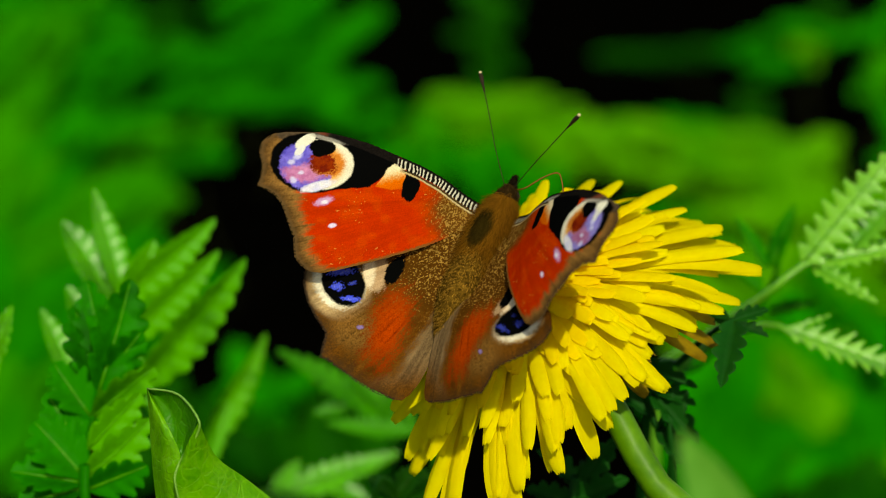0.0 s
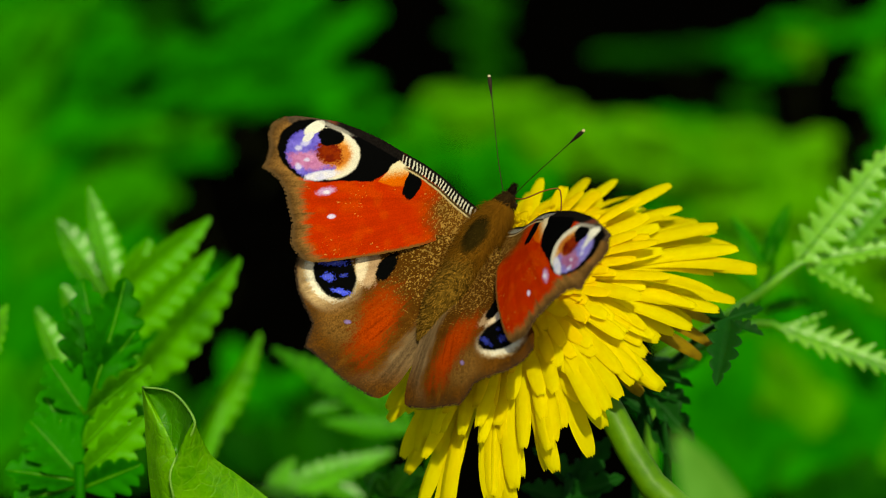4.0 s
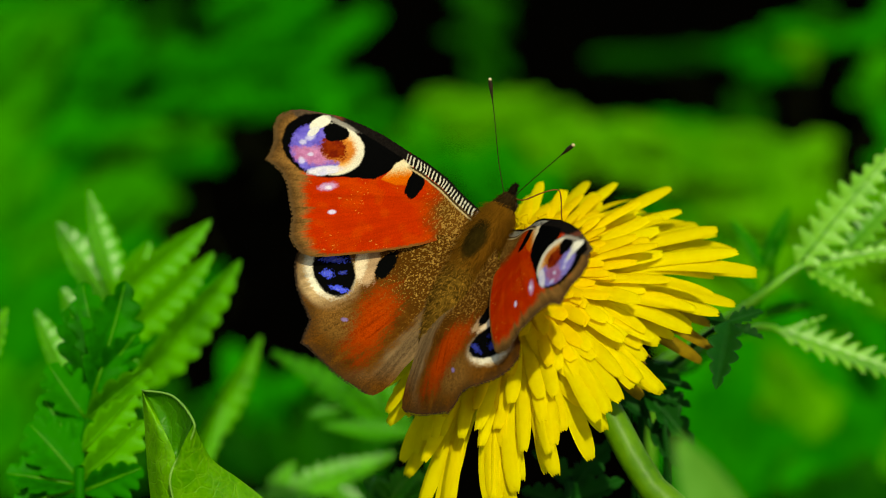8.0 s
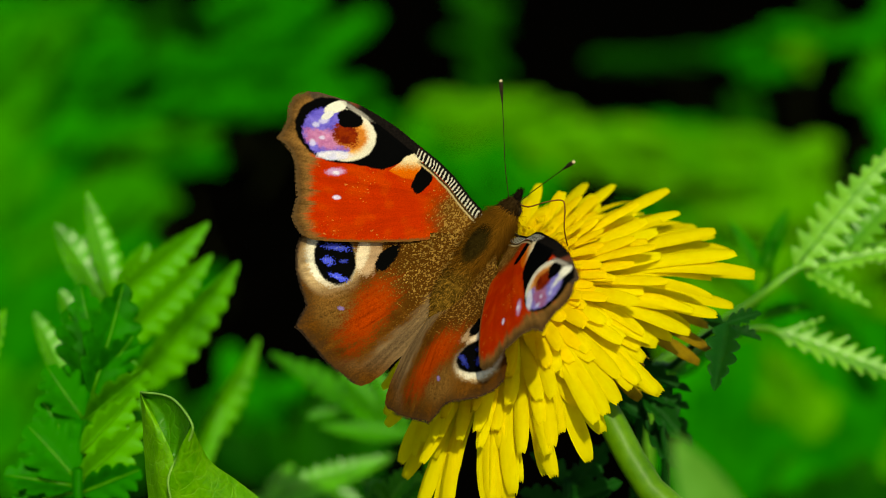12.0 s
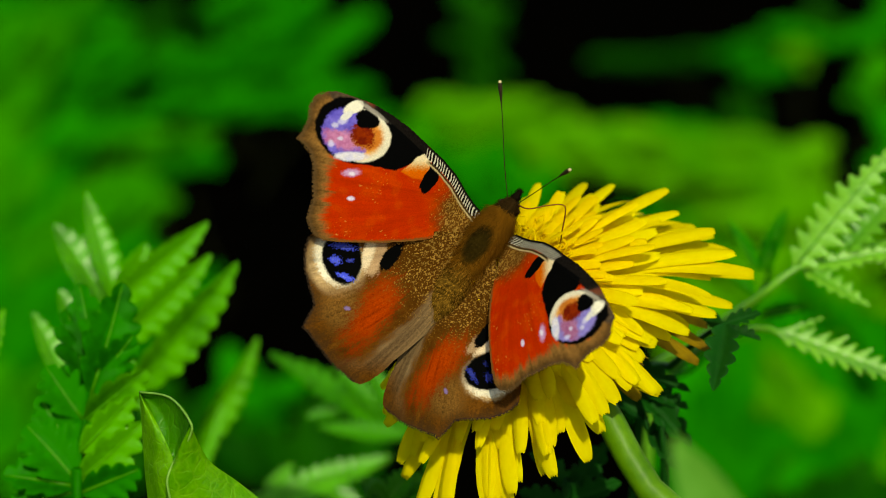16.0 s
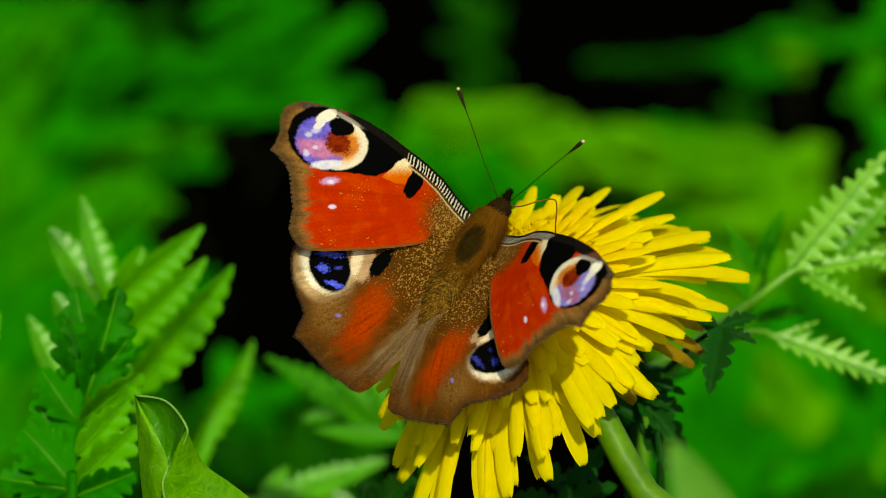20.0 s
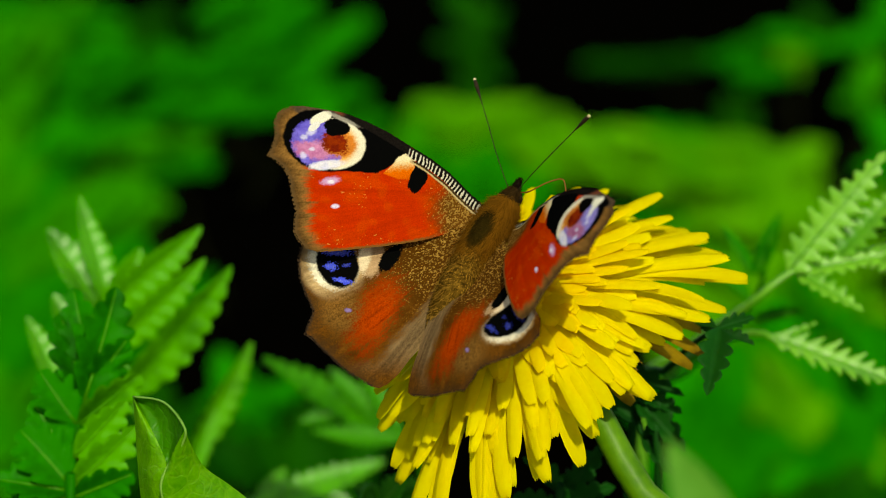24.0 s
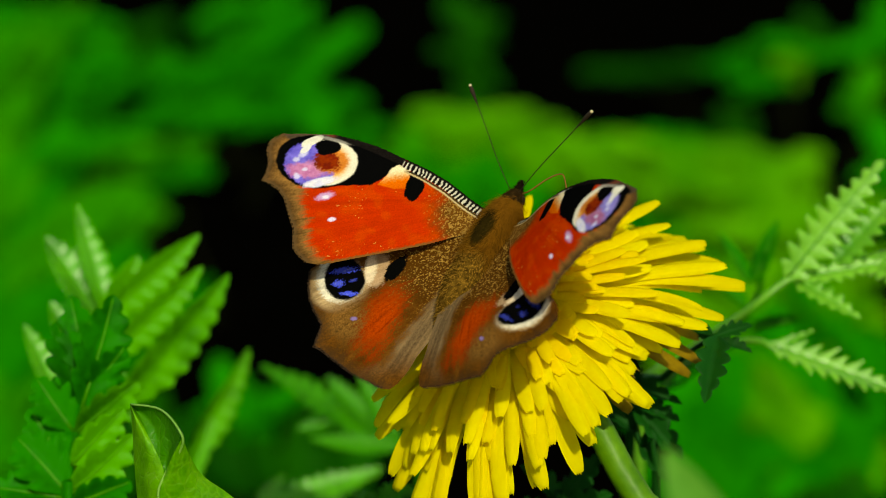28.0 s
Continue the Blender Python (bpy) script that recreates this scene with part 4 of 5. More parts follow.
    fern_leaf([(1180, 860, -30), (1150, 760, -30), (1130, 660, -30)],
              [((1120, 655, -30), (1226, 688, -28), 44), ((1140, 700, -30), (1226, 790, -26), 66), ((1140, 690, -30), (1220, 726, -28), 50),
               ((1150, 760, -30), (1220, 840, -28), 60), ((1110, 640, -30), (1180, 664, -30), 30), ((1140, 740, -32), (1060, 680, -32), 60)], SHADE_LEAF,
              "lobed leaf coloured dark for the shade under the flower", lobes=6, depth=0.45, seed=10)
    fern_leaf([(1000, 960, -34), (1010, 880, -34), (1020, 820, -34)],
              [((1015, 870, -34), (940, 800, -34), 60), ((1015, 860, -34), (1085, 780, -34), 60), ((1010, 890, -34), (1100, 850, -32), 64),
               ((1005, 900, -34), (920, 870, -34), 60)], SHADE_LEAF, "lobed leaf coloured dark for the shade under the flower", lobes=6, depth=0.45, seed=11)
    fern_leaf([(440, 960, -135), (470, 880, -135), (540, 850, -135), (690, 815, -135)],
              [((480, 885, -135), (696, 806, -135), 92), ((560, 850, -135), (640, 890, -135), 70), ((470, 890, -135), (520, 820, -135), 60)], PALE_FERN, word, lobes=7, depth=0.35, seed=12, fold=(0.3, 0.5))
    fern_leaf([(760, 850, -147), (750, 800, -140), (690, 750, -134), (480, 630, -134)],
              [((735, 775, -134), (478, 626, -132), 120), ((720, 770, -132), (565, 755, -128), 66), ((690, 740, -134), (600, 640, -134), 80), ((720, 750, -134), (655, 640, -134), 80),
               ((640, 715, -134), (545, 735, -132), 60)], MID_FERN, word, lobes=8, depth=0.6, seed=13, fold=(0.2, 0.45))
    fern_leaf([(640, 960, -50), (690, 880, -50)], [((690, 885, -50), (735, 830, -50), 60), ((690, 885, -50), (800, 850, -50), 70), ((690, 890, -50), (640, 850, -50), 60), ((720, 900, -50), (760, 855, -50), 60)],
              MID_FERN, word, seed=14)


close_leaves()


def curled_leaf():
    """A fresh leaf whose edge rolls over, so that it shows both its sides."""
    foot = Vector((spot(330, 900, 5).x, spot(330, 900, 5).y, -0.005))
    leaf = thing("curled_leaf", Matrix.Translation(foot), "fresh green leaf with a rolled edge and fine veins", "leaf")
    inv = HOME[leaf.name].inverted()
    def sheet(name, one, two, belly, label, rows=30, cols=14, mat=None):
        a, b = spline([spot(*p) for p in one], rows), spline([spot(*p) for p in two], rows)
        bm = bmesh.new()
        grid = []
        for i, (p, q) in enumerate(zip(a, b)):
            line = []
            for j in range(cols + 1):
                k = j / cols
                fine = 0.00009 * math.sin(k * 14 + i * 0.55) * math.sin(math.pi * k)
                line.append(bm.verts.new(inv @ (p.lerp(q, k) + way(0.1, 0.2, 1) * (belly * math.sin(math.pi * k) + fine))))
            grid.append(line)
        for r, s in zip(grid, grid[1:]):
            for j in range(cols):
                bm.faces.new((r[j], s[j], s[j + 1], r[j + 1]))
        bmesh.ops.remove_doubles(bm, verts=bm.verts, dist=1e-6)
        part(name, bm, mat or LEAF, leaf, label, m=HOME[leaf.name])
    sheet("blade", [(249, 693, 4), (253, 740, 4), (257, 800, 3), (262, 860, 2), (275, 960, 0)], [(250, 693, 4), (281, 748, 7), (309, 812, 9), (300, 850, 8), (330, 960, 4)], 0.0012, "")
    sheet("rolled_side", [(250, 693, 4.2), (281, 748, 6), (300, 790, 7), (311, 815, 8)], [(250, 692, 4.2), (303, 702, 8), (338, 742, 12), (312, 816, 10)], -0.0014, "inside of the roll, coloured darker for its shade", mat=ROLL_SHADE)
    sheet("turned_side", [(311, 814, 10), (298, 848, 10), (306, 890, 9), (340, 960, 6)], [(341, 752, 12), (372, 812, 8), (425, 852, 5), (520, 925, 2)], 0.0016, "")
    bm = bmesh.new()
    tube(bm, [inv @ p for p in spline([spot(250, 693, 4.4), spot(303, 702, 8.3), spot(338, 742, 12.3), spot(340, 770, 12.2), spot(312, 815, 10.4), spot(299, 850, 10.3), spot(306, 890, 9.3)], 30)], [0.00015] * 30, 6)
    part("edge", bm, RIM, leaf, "pale leaf edge", m=HOME[leaf.name])
    bm = bmesh.new()
    tube(bm, [inv @ p for p in spline([spot(400, 950, 4), (spot(400, 950, 4) + foot) / 2, foot], 10)], [0.0014] * 10, 8)
    part("stem", bm, STALK, leaf, m=HOME[leaf.name])


curled_leaf()


def near_blade():
    """A broad leaf between the camera and the stalk."""
    base, tip = spot(1345, 1060, 110), spot(1192, 765, 104)
    foot = Vector((base.x + 0.02, base.y, -0.005))
    leaf = thing("broad_leaf", Matrix.Translation(foot), "broad pale green leaf before the stalk", "leaf")
    m, length = span(base, tip, way(-0.3, 0.4, 0.85))
    part("blade", ovate(length, 0.0054, 0.2, 0.05), SOFT_LEAF, leaf, m=m)
    bm = bmesh.new()
    inv = HOME[leaf.name].inverted()
    tube(bm, [inv @ p for p in spline([base, (base + foot) / 2, foot], 8)], [0.0012] * 8, 7)
    part("stem", bm, STALK, leaf, m=HOME[leaf.name])


near_blade()


# ---- weeds behind ----
def weed(x, y, z, rx, ry, n, mat, label, seed, lie=0.0):
    """A leafy shoot: a branching stem from the ground and a spread of pointed leaves rx wide and ry high. lie: the way in which the leaves run, in degrees, if not outward."""
    rng = random.Random(seed)
    heart = spot(x, y, z)
    k = (FOCUS * 1000 - z) / (FOCUS * 1000) / 13300
    foot = Vector((heart.x + rng.uniform(-0.05, 0.05), heart.y + rng.uniform(0, 0.05), -0.01))
    shoot = thing("weed", Matrix.Translation(foot), label, "weed", "weeds behind the flower")
    inv = HOME[shoot.name].inverted()
    bm = bmesh.new()
    low = heart + Vector((0, 0.01, -ry * k * 1.05))
    tube(bm, [inv @ p for p in spline([foot, (foot + low) / 2 + Vector((rng.uniform(-0.01, 0.01), 0.0, 0)), low], 8)], [0.0022 - 0.0001 * i for i in range(8)], 6)
    size = max(0.03, 1.9 * min(rx, ry) * k)
    if lie:
        size *= 1.45
    kinds = [mesh_of("leaf", blade(size * q, size * w * (0.62 if lie else 1.0), 8, 0.18, 0.2, 0.15, s, rng), mat) for s, (q, w) in enumerate(((1.0, 0.62), (0.8, 0.55), (0.65, 0.5)))]
    for i in range(round(n * 0.75)):
        a, r = rng.uniform(0, 2 * math.pi), math.sqrt(rng.random())
        out = way(rx * math.cos(a) * r, ry * math.sin(a) * r, 0.0) if r > 0.02 else way(0, 1, 0)
        tip = heart + FRAME.to_3x3() @ Vector((rx * k * math.cos(a) * r, ry * k * math.sin(a) * r, rng.uniform(-0.3, 0.3) * min(rx, ry) * k))
        run = radians(lie + rng.uniform(-16, 16))
        d = (math.cos(a), math.sin(a) + 0.25) if lie == 0 else (math.cos(run), math.sin(run)) if rng.random() < 0.7 else (-math.cos(run), -math.sin(run))
        d = (FRAME.to_3x3() @ Vector((*d, rng.uniform(-0.4, 0.4)))).normalized()
        base = tip - d * size * 0.5
        m, _ = span(base, tip, way(rng.uniform(-0.35, 0.35), rng.uniform(0.4, 0.9), rng.uniform(0.5, 1.0)))
        part("leaf", rng.choice(kinds), mat, shoot, m=m)
        bn = bmesh.new()
        tube(bn, [inv @ p for p in spline([low, (low + base) / 2 + Vector((0, 0.005, -0.004)), base], 4)], [0.0011, 0.001, 0.0008, 0.0006], 5)
        part("petiole", bn, mat, shoot, m=HOME[shoot.name])
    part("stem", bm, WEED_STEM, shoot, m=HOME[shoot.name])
    return shoot


import itertools


SEEDS = itertools.count(20)
WORDS = {"light_weed_green": "leafy weed, its green lightened to stand for full sun", "pale_weed_green": "leafy weed, pale yellow-green put in for full sun",
         "weed_green": "fresh green leafy weed in the undergrowth", "shade_weed_green": "leafy weed, its green darkened for shade deep in the undergrowth"}


def grow(x, y, z, rx, ry, n, mat, lie):
    weed(x, y, z, rx, ry, n, mat, WORDS[mat.name], next(SEEDS), lie)


# far, high in the view
grow(20, 120, -1300, 70, 80, 14, PALE_WEED, 55)
grow(110, 40, -1400, 60, 30, 8, PALE_WEED, 35)
grow(255, 258, -1100, 85, 26, 12, PALE_WEED, 14)
grow(215, 335, -1000, 75, 30, 12, PALE_WEED, 10)
grow(335, 282, -1100, 50, 16, 6, WEED, 12)
grow(5, 330, -900, 30, 110, 10, PALE_WEED, 70)
grow(110, 285, -1000, 80, 55, 12, WEED, 40)
grow(70, 390, -800, 90, 60, 14, WEED, 50)
grow(60, 20, -1500, 60, 50, 10, WEED, 25)
grow(300, 122, -1500, 110, 42, 16, WEED, 22)
grow(430, 110, -1500, 110, 70, 20, WEED, 28)
grow(530, 85, -1500, 70, 85, 15, WEED, 35)
grow(560, 170, -1400, 90, 40, 12, WEED, 15)
grow(450, 175, -1400, 90, 25, 10, WEED, 15)
grow(610, 215, -1350, 75, 36, 12, WEED, 0)
grow(480, 30, -1600, 90, 50, 12, WEED, 30)
grow(60, 215, -1250, 70, 25, 8, SHADE_WEED, 30)
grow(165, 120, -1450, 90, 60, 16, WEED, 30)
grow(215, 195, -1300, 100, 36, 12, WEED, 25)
grow(250, 40, -1500, 90, 45, 12, SHADE_WEED, 25)
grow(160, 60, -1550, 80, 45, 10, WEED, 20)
grow(845, 70, -1700, 50, 85, 16, SHADE_WEED, 0)
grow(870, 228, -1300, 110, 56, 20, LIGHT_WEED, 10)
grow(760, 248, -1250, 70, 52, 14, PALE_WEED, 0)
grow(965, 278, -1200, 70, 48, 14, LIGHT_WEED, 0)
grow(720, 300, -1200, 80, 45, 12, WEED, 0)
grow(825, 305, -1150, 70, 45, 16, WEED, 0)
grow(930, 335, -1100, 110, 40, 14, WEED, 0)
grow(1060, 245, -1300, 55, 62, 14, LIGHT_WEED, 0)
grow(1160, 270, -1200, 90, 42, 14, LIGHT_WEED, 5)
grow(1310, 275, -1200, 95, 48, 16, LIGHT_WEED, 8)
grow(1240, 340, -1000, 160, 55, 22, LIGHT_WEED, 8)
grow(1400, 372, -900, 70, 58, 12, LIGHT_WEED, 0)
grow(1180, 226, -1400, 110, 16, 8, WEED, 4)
grow(1340, 205, -1450, 60, 20, 8, SHADE_WEED, 0)
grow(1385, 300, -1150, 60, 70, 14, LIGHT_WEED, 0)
grow(1170, 98, -1700, 90, 26, 12, SHADE_WEED, 4)
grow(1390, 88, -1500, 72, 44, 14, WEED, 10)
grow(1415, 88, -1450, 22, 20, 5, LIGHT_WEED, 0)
grow(1450, 35, -1600, 60, 28, 8, SHADE_WEED, 0)
grow(1552, 158, -1300, 34, 52, 10, PALE_WEED, 0)
grow(1560, 40, -1500, 50, 48, 8, WEED, 0)
grow(1585, 285, -1100, 22, 70, 8, WEED, 0)
# nearer, low in the view
grow(20, 440, -800, 80, 90, 14, PALE_WEED, 60)
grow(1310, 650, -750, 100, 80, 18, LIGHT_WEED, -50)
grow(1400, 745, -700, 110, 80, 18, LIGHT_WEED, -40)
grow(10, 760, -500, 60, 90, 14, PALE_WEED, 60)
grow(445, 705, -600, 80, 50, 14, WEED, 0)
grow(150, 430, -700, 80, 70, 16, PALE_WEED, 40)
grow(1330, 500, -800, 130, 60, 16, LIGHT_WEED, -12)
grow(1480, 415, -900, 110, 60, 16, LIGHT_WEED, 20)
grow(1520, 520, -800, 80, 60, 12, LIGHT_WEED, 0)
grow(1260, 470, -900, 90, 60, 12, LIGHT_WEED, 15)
grow(1240, 780, -600, 110, 110, 18, WEED, 0)
grow(1500, 690, -800, 110, 130, 20, WEED, -60)
grow(1520, 820, -600, 110, 60, 14, WEED, 0)
grow(1350, 840, -550, 110, 50, 14, WEED, 0)
grow(1480, 560, -850, 120, 60, 16, WEED, 0)
grow(30, 560, -700, 80, 80, 12, WEED, 0)
grow(1200, 420, -1000, 120, 50, 14, WEED, 0)
grow(150, 600, -600, 150, 130, 22, WEED, 55)
grow(300, 760, -500, 120, 90, 14, SHADE_WEED, 0)
grow(560, 830, -500, 160, 70, 16, SHADE_WEED, 0)
grow(1460, 880, -500, 120, 40, 10, SHADE_WEED, 0)


# ---- movement ----
def motions():
    """The butterfly shifts and turns on the flower, opens and closes its wings and feels about."""
    def rows(table):
        return [(t, pose(*r)) for t, *r in table]
    walk(BUG, rows([
        (0, 0.00626, 0.00240, 0.30374, 50.5, 4.8, -32.5),
        (0.5, 0.00622, 0.00236, 0.30357, 51.2, 6.5, -31.4),
        (1, 0.00604, 0.00234, 0.30339, 52.2, 6.6, -31.5),
        (1.5, 0.00640, 0.00234, 0.30311, 50.0, 9.5, -33.7),
        (2, 0.00622, 0.00241, 0.30307, 51.9, 10.1, -32.2),
        (2.5, 0.00631, 0.00247, 0.30283, 51.1, 11.6, -31.4),
        (3, 0.00663, 0.00252, 0.30269, 48.7, 13.9, -33.1),
        (3.5, 0.00657, 0.00253, 0.30259, 49.5, 14.5, -32.3),
        (5.5, 0.00553, 0.00252, 0.30232, 54.5, 14.1, -28.9),
        (6, 0.00571, 0.00247, 0.30223, 54.8, 15.0, -29.0),
        (6.5, 0.00619, 0.00246, 0.30226, 53.5, 16.6, -30.9),
        (7, 0.00577, 0.00251, 0.30247, 56.5, 15.1, -29.8),
        (7.5, 0.00581, 0.00256, 0.30286, 58.7, 13.6, -32.1),
        (8, 0.00643, 0.00252, 0.30267, 58.5, 16.2, -32.7),
        (8.5, 0.00635, 0.00253, 0.30242, 61.3, 19.2, -27.1),
        (9, 0.00605, 0.00270, 0.30261, 64.5, 22.2, -19.5),
        (9.5, 0.00634, 0.00272, 0.30239, 64.9, 26.1, -19.5),
        (10, 0.00671, 0.00271, 0.30223, 64.4, 28.5, -21.5),
        (10.5, 0.00668, 0.00269, 0.30201, 65.2, 28.1, -21.1),
        (11, 0.00654, 0.00272, 0.30203, 66.0, 27.5, -21.2),
        (11.5, 0.00699, 0.00278, 0.30223, 62.1, 24.4, -30.5),
        (12, 0.00701, 0.00281, 0.30223, 62.4, 22.7, -33.8),
        (12.5, 0.00693, 0.00284, 0.30219, 63.2, 22.6, -33.5),
        (14.5, 0.00714, 0.00309, 0.30211, 65.8, 32.5, -21.3),
        (15, 0.00711, 0.00315, 0.30202, 66.3, 32.7, -20.7),
        (15.5, 0.00688, 0.00324, 0.30204, 67.2, 31.4, -19.6),
        (16, 0.00692, 0.00335, 0.30210, 67.4, 31.1, -19.7),
        (16.5, 0.00690, 0.00344, 0.30201, 67.2, 31.0, -19.6),
        (17, 0.00702, 0.00359, 0.30205, 65.8, 30.8, -22.5),
        (17.5, 0.00726, 0.00374, 0.30191, 61.1, 26.3, -33.9),
        (18, 0.00747, 0.00375, 0.30180, 60.9, 27.6, -34.0),
        (18.5, 0.00750, 0.00367, 0.30176, 61.1, 31.5, -30.1),
        (19, 0.00739, 0.00343, 0.30179, 64.9, 35.6, -21.1),
        (19.5, 0.00719, 0.00316, 0.30198, 63.6, 34.2, -20.4),
        (20, 0.00653, 0.00291, 0.30261, 59.7, 22.8, -25.4),
        (20.5, 0.00703, 0.00264, 0.30334, 55.7, 12.9, -34.6),
        (21, 0.00725, 0.00242, 0.30359, 53.8, 10.5, -35.5),
        (21.5, 0.00811, 0.00243, 0.30403, 51.5, 11.2, -35.3),
        (23.5, 0.00866, 0.00239, 0.30439, 47.9, 9.8, -36.7),
        (24, 0.00830, 0.00245, 0.30458, 49.9, 8.9, -34.4),
        (24.5, 0.00822, 0.00263, 0.30509, 52.1, 6.7, -31.0),
        (25, 0.00907, 0.00265, 0.30520, 48.0, -0.8, -40.9),
        (25.5, 0.00933, 0.00278, 0.30549, 43.7, 0.4, -39.7),
        (26, 0.00937, 0.00282, 0.30545, 41.3, 0.6, -39.6),
        (26.5, 0.00926, 0.00283, 0.30541, 42.2, 0.1, -40.1),
        (27, 0.00951, 0.00278, 0.30523, 42.0, -1.6, -41.6),
        (27.5, 0.00933, 0.00274, 0.30532, 43.4, -1.8, -40.9),
        (28, 0.00905, 0.00277, 0.30546, 45.1, -2.0, -39.4),
    ]))
    walk(WINGS[0][1], rows([
        (0, -0.00389, -0.00092, -0.00026, 32.9, 31.9, 43.4),
        (0.5, -0.00389, -0.00092, -0.00026, 33.8, 31.9, 43.8),
        (1, -0.00389, -0.00092, -0.00026, 33.3, 32.2, 43.2),
        (1.5, -0.00389, -0.00092, -0.00026, 33.2, 32.5, 43.4),
        (2, -0.00389, -0.00092, -0.00026, 33.1, 32.9, 43.2),
        (2.5, -0.00389, -0.00092, -0.00026, 33.4, 32.4, 44.5),
        (3, -0.00389, -0.00092, -0.00026, 36.5, 33.2, 47.0),
        (3.5, -0.00389, -0.00092, -0.00026, 35.6, 33.2, 46.0),
        (5.5, -0.00389, -0.00092, -0.00026, 30.6, 33.2, 42.3),
        (6, -0.00389, -0.00092, -0.00026, 30.9, 33.9, 42.4),
        (6.5, -0.00389, -0.00092, -0.00026, 31.7, 34.6, 43.2),
        (7, -0.00389, -0.00092, -0.00026, 31.5, 35.9, 42.5),
        (7.5, -0.00389, -0.00092, -0.00026, 29.3, 37.8, 39.7),
        (8, -0.00389, -0.00092, -0.00026, 27.8, 38.5, 39.2),
        (8.5, -0.00389, -0.00092, -0.00026, 25.6, 36.8, 38.7),
        (9, -0.00389, -0.00092, -0.00026, 29.4, 38.0, 42.5),
        (9.5, -0.00389, -0.00092, -0.00026, 26.5, 37.5, 40.7),
        (10, -0.00389, -0.00092, -0.00026, 25.9, 38.4, 40.1),
        (10.5, -0.00389, -0.00092, -0.00026, 23.2, 38.7, 38.1),
        (11, -0.00389, -0.00092, -0.00026, 22.2, 39.3, 36.8),
        (11.5, -0.00389, -0.00092, -0.00026, 19.7, 40.1, 34.4),
        (12, -0.00389, -0.00092, -0.00026, 18.6, 40.6, 33.4),
        (12.5, -0.00389, -0.00092, -0.00026, 18.9, 40.8, 33.7),
        (14.5, -0.00389, -0.00092, -0.00026, 19.9, 41.4, 36.4),
        (15, -0.00389, -0.00092, -0.00026, 19.5, 41.0, 35.9),
        (15.5, -0.00389, -0.00092, -0.00026, 17.0, 41.3, 33.8),
        (16, -0.00389, -0.00092, -0.00026, 16.4, 41.1, 33.4),
        (16.5, -0.00389, -0.00092, -0.00026, 15.9, 40.7, 33.6),
        (17, -0.00389, -0.00092, -0.00026, 17.5, 41.3, 34.3),
        (17.5, -0.00389, -0.00092, -0.00026, 16.5, 41.7, 33.1),
        (18, -0.00389, -0.00092, -0.00026, 16.6, 41.0, 33.6),
        (18.5, -0.00389, -0.00092, -0.00026, 15.9, 42.3, 33.8),
        (19, -0.00389, -0.00092, -0.00026, 15.7, 42.7, 34.0),
        (19.5, -0.00389, -0.00092, -0.00026, 17.6, 41.5, 34.9),
        (20, -0.00389, -0.00092, -0.00026, 22.9, 37.6, 36.8),
        (20.5, -0.00389, -0.00092, -0.00026, 25.8, 39.2, 35.6),
        (21, -0.00389, -0.00092, -0.00026, 29.3, 39.1, 37.4),
        (21.5, -0.00389, -0.00092, -0.00026, 29.5, 37.2, 37.8),
        (23.5, -0.00389, -0.00092, -0.00026, 32.6, 37.0, 40.0),
        (24, -0.00389, -0.00092, -0.00026, 33.4, 36.0, 40.8),
        (24.5, -0.00389, -0.00092, -0.00026, 36.7, 35.1, 44.2),
        (25, -0.00389, -0.00092, -0.00026, 23.7, 27.1, 34.8),
        (25.5, -0.00389, -0.00092, -0.00026, 30.7, 32.9, 39.3),
        (26, -0.00389, -0.00092, -0.00026, 32.1, 34.6, 40.2),
        (26.5, -0.00389, -0.00092, -0.00026, 31.5, 34.1, 40.1),
        (27, -0.00389, -0.00092, -0.00026, 28.5, 31.1, 38.9),
        (27.5, -0.00389, -0.00092, -0.00026, 26.8, 30.3, 37.7),
        (28, -0.00389, -0.00092, -0.00026, 26.0, 29.8, 37.4),
    ]))
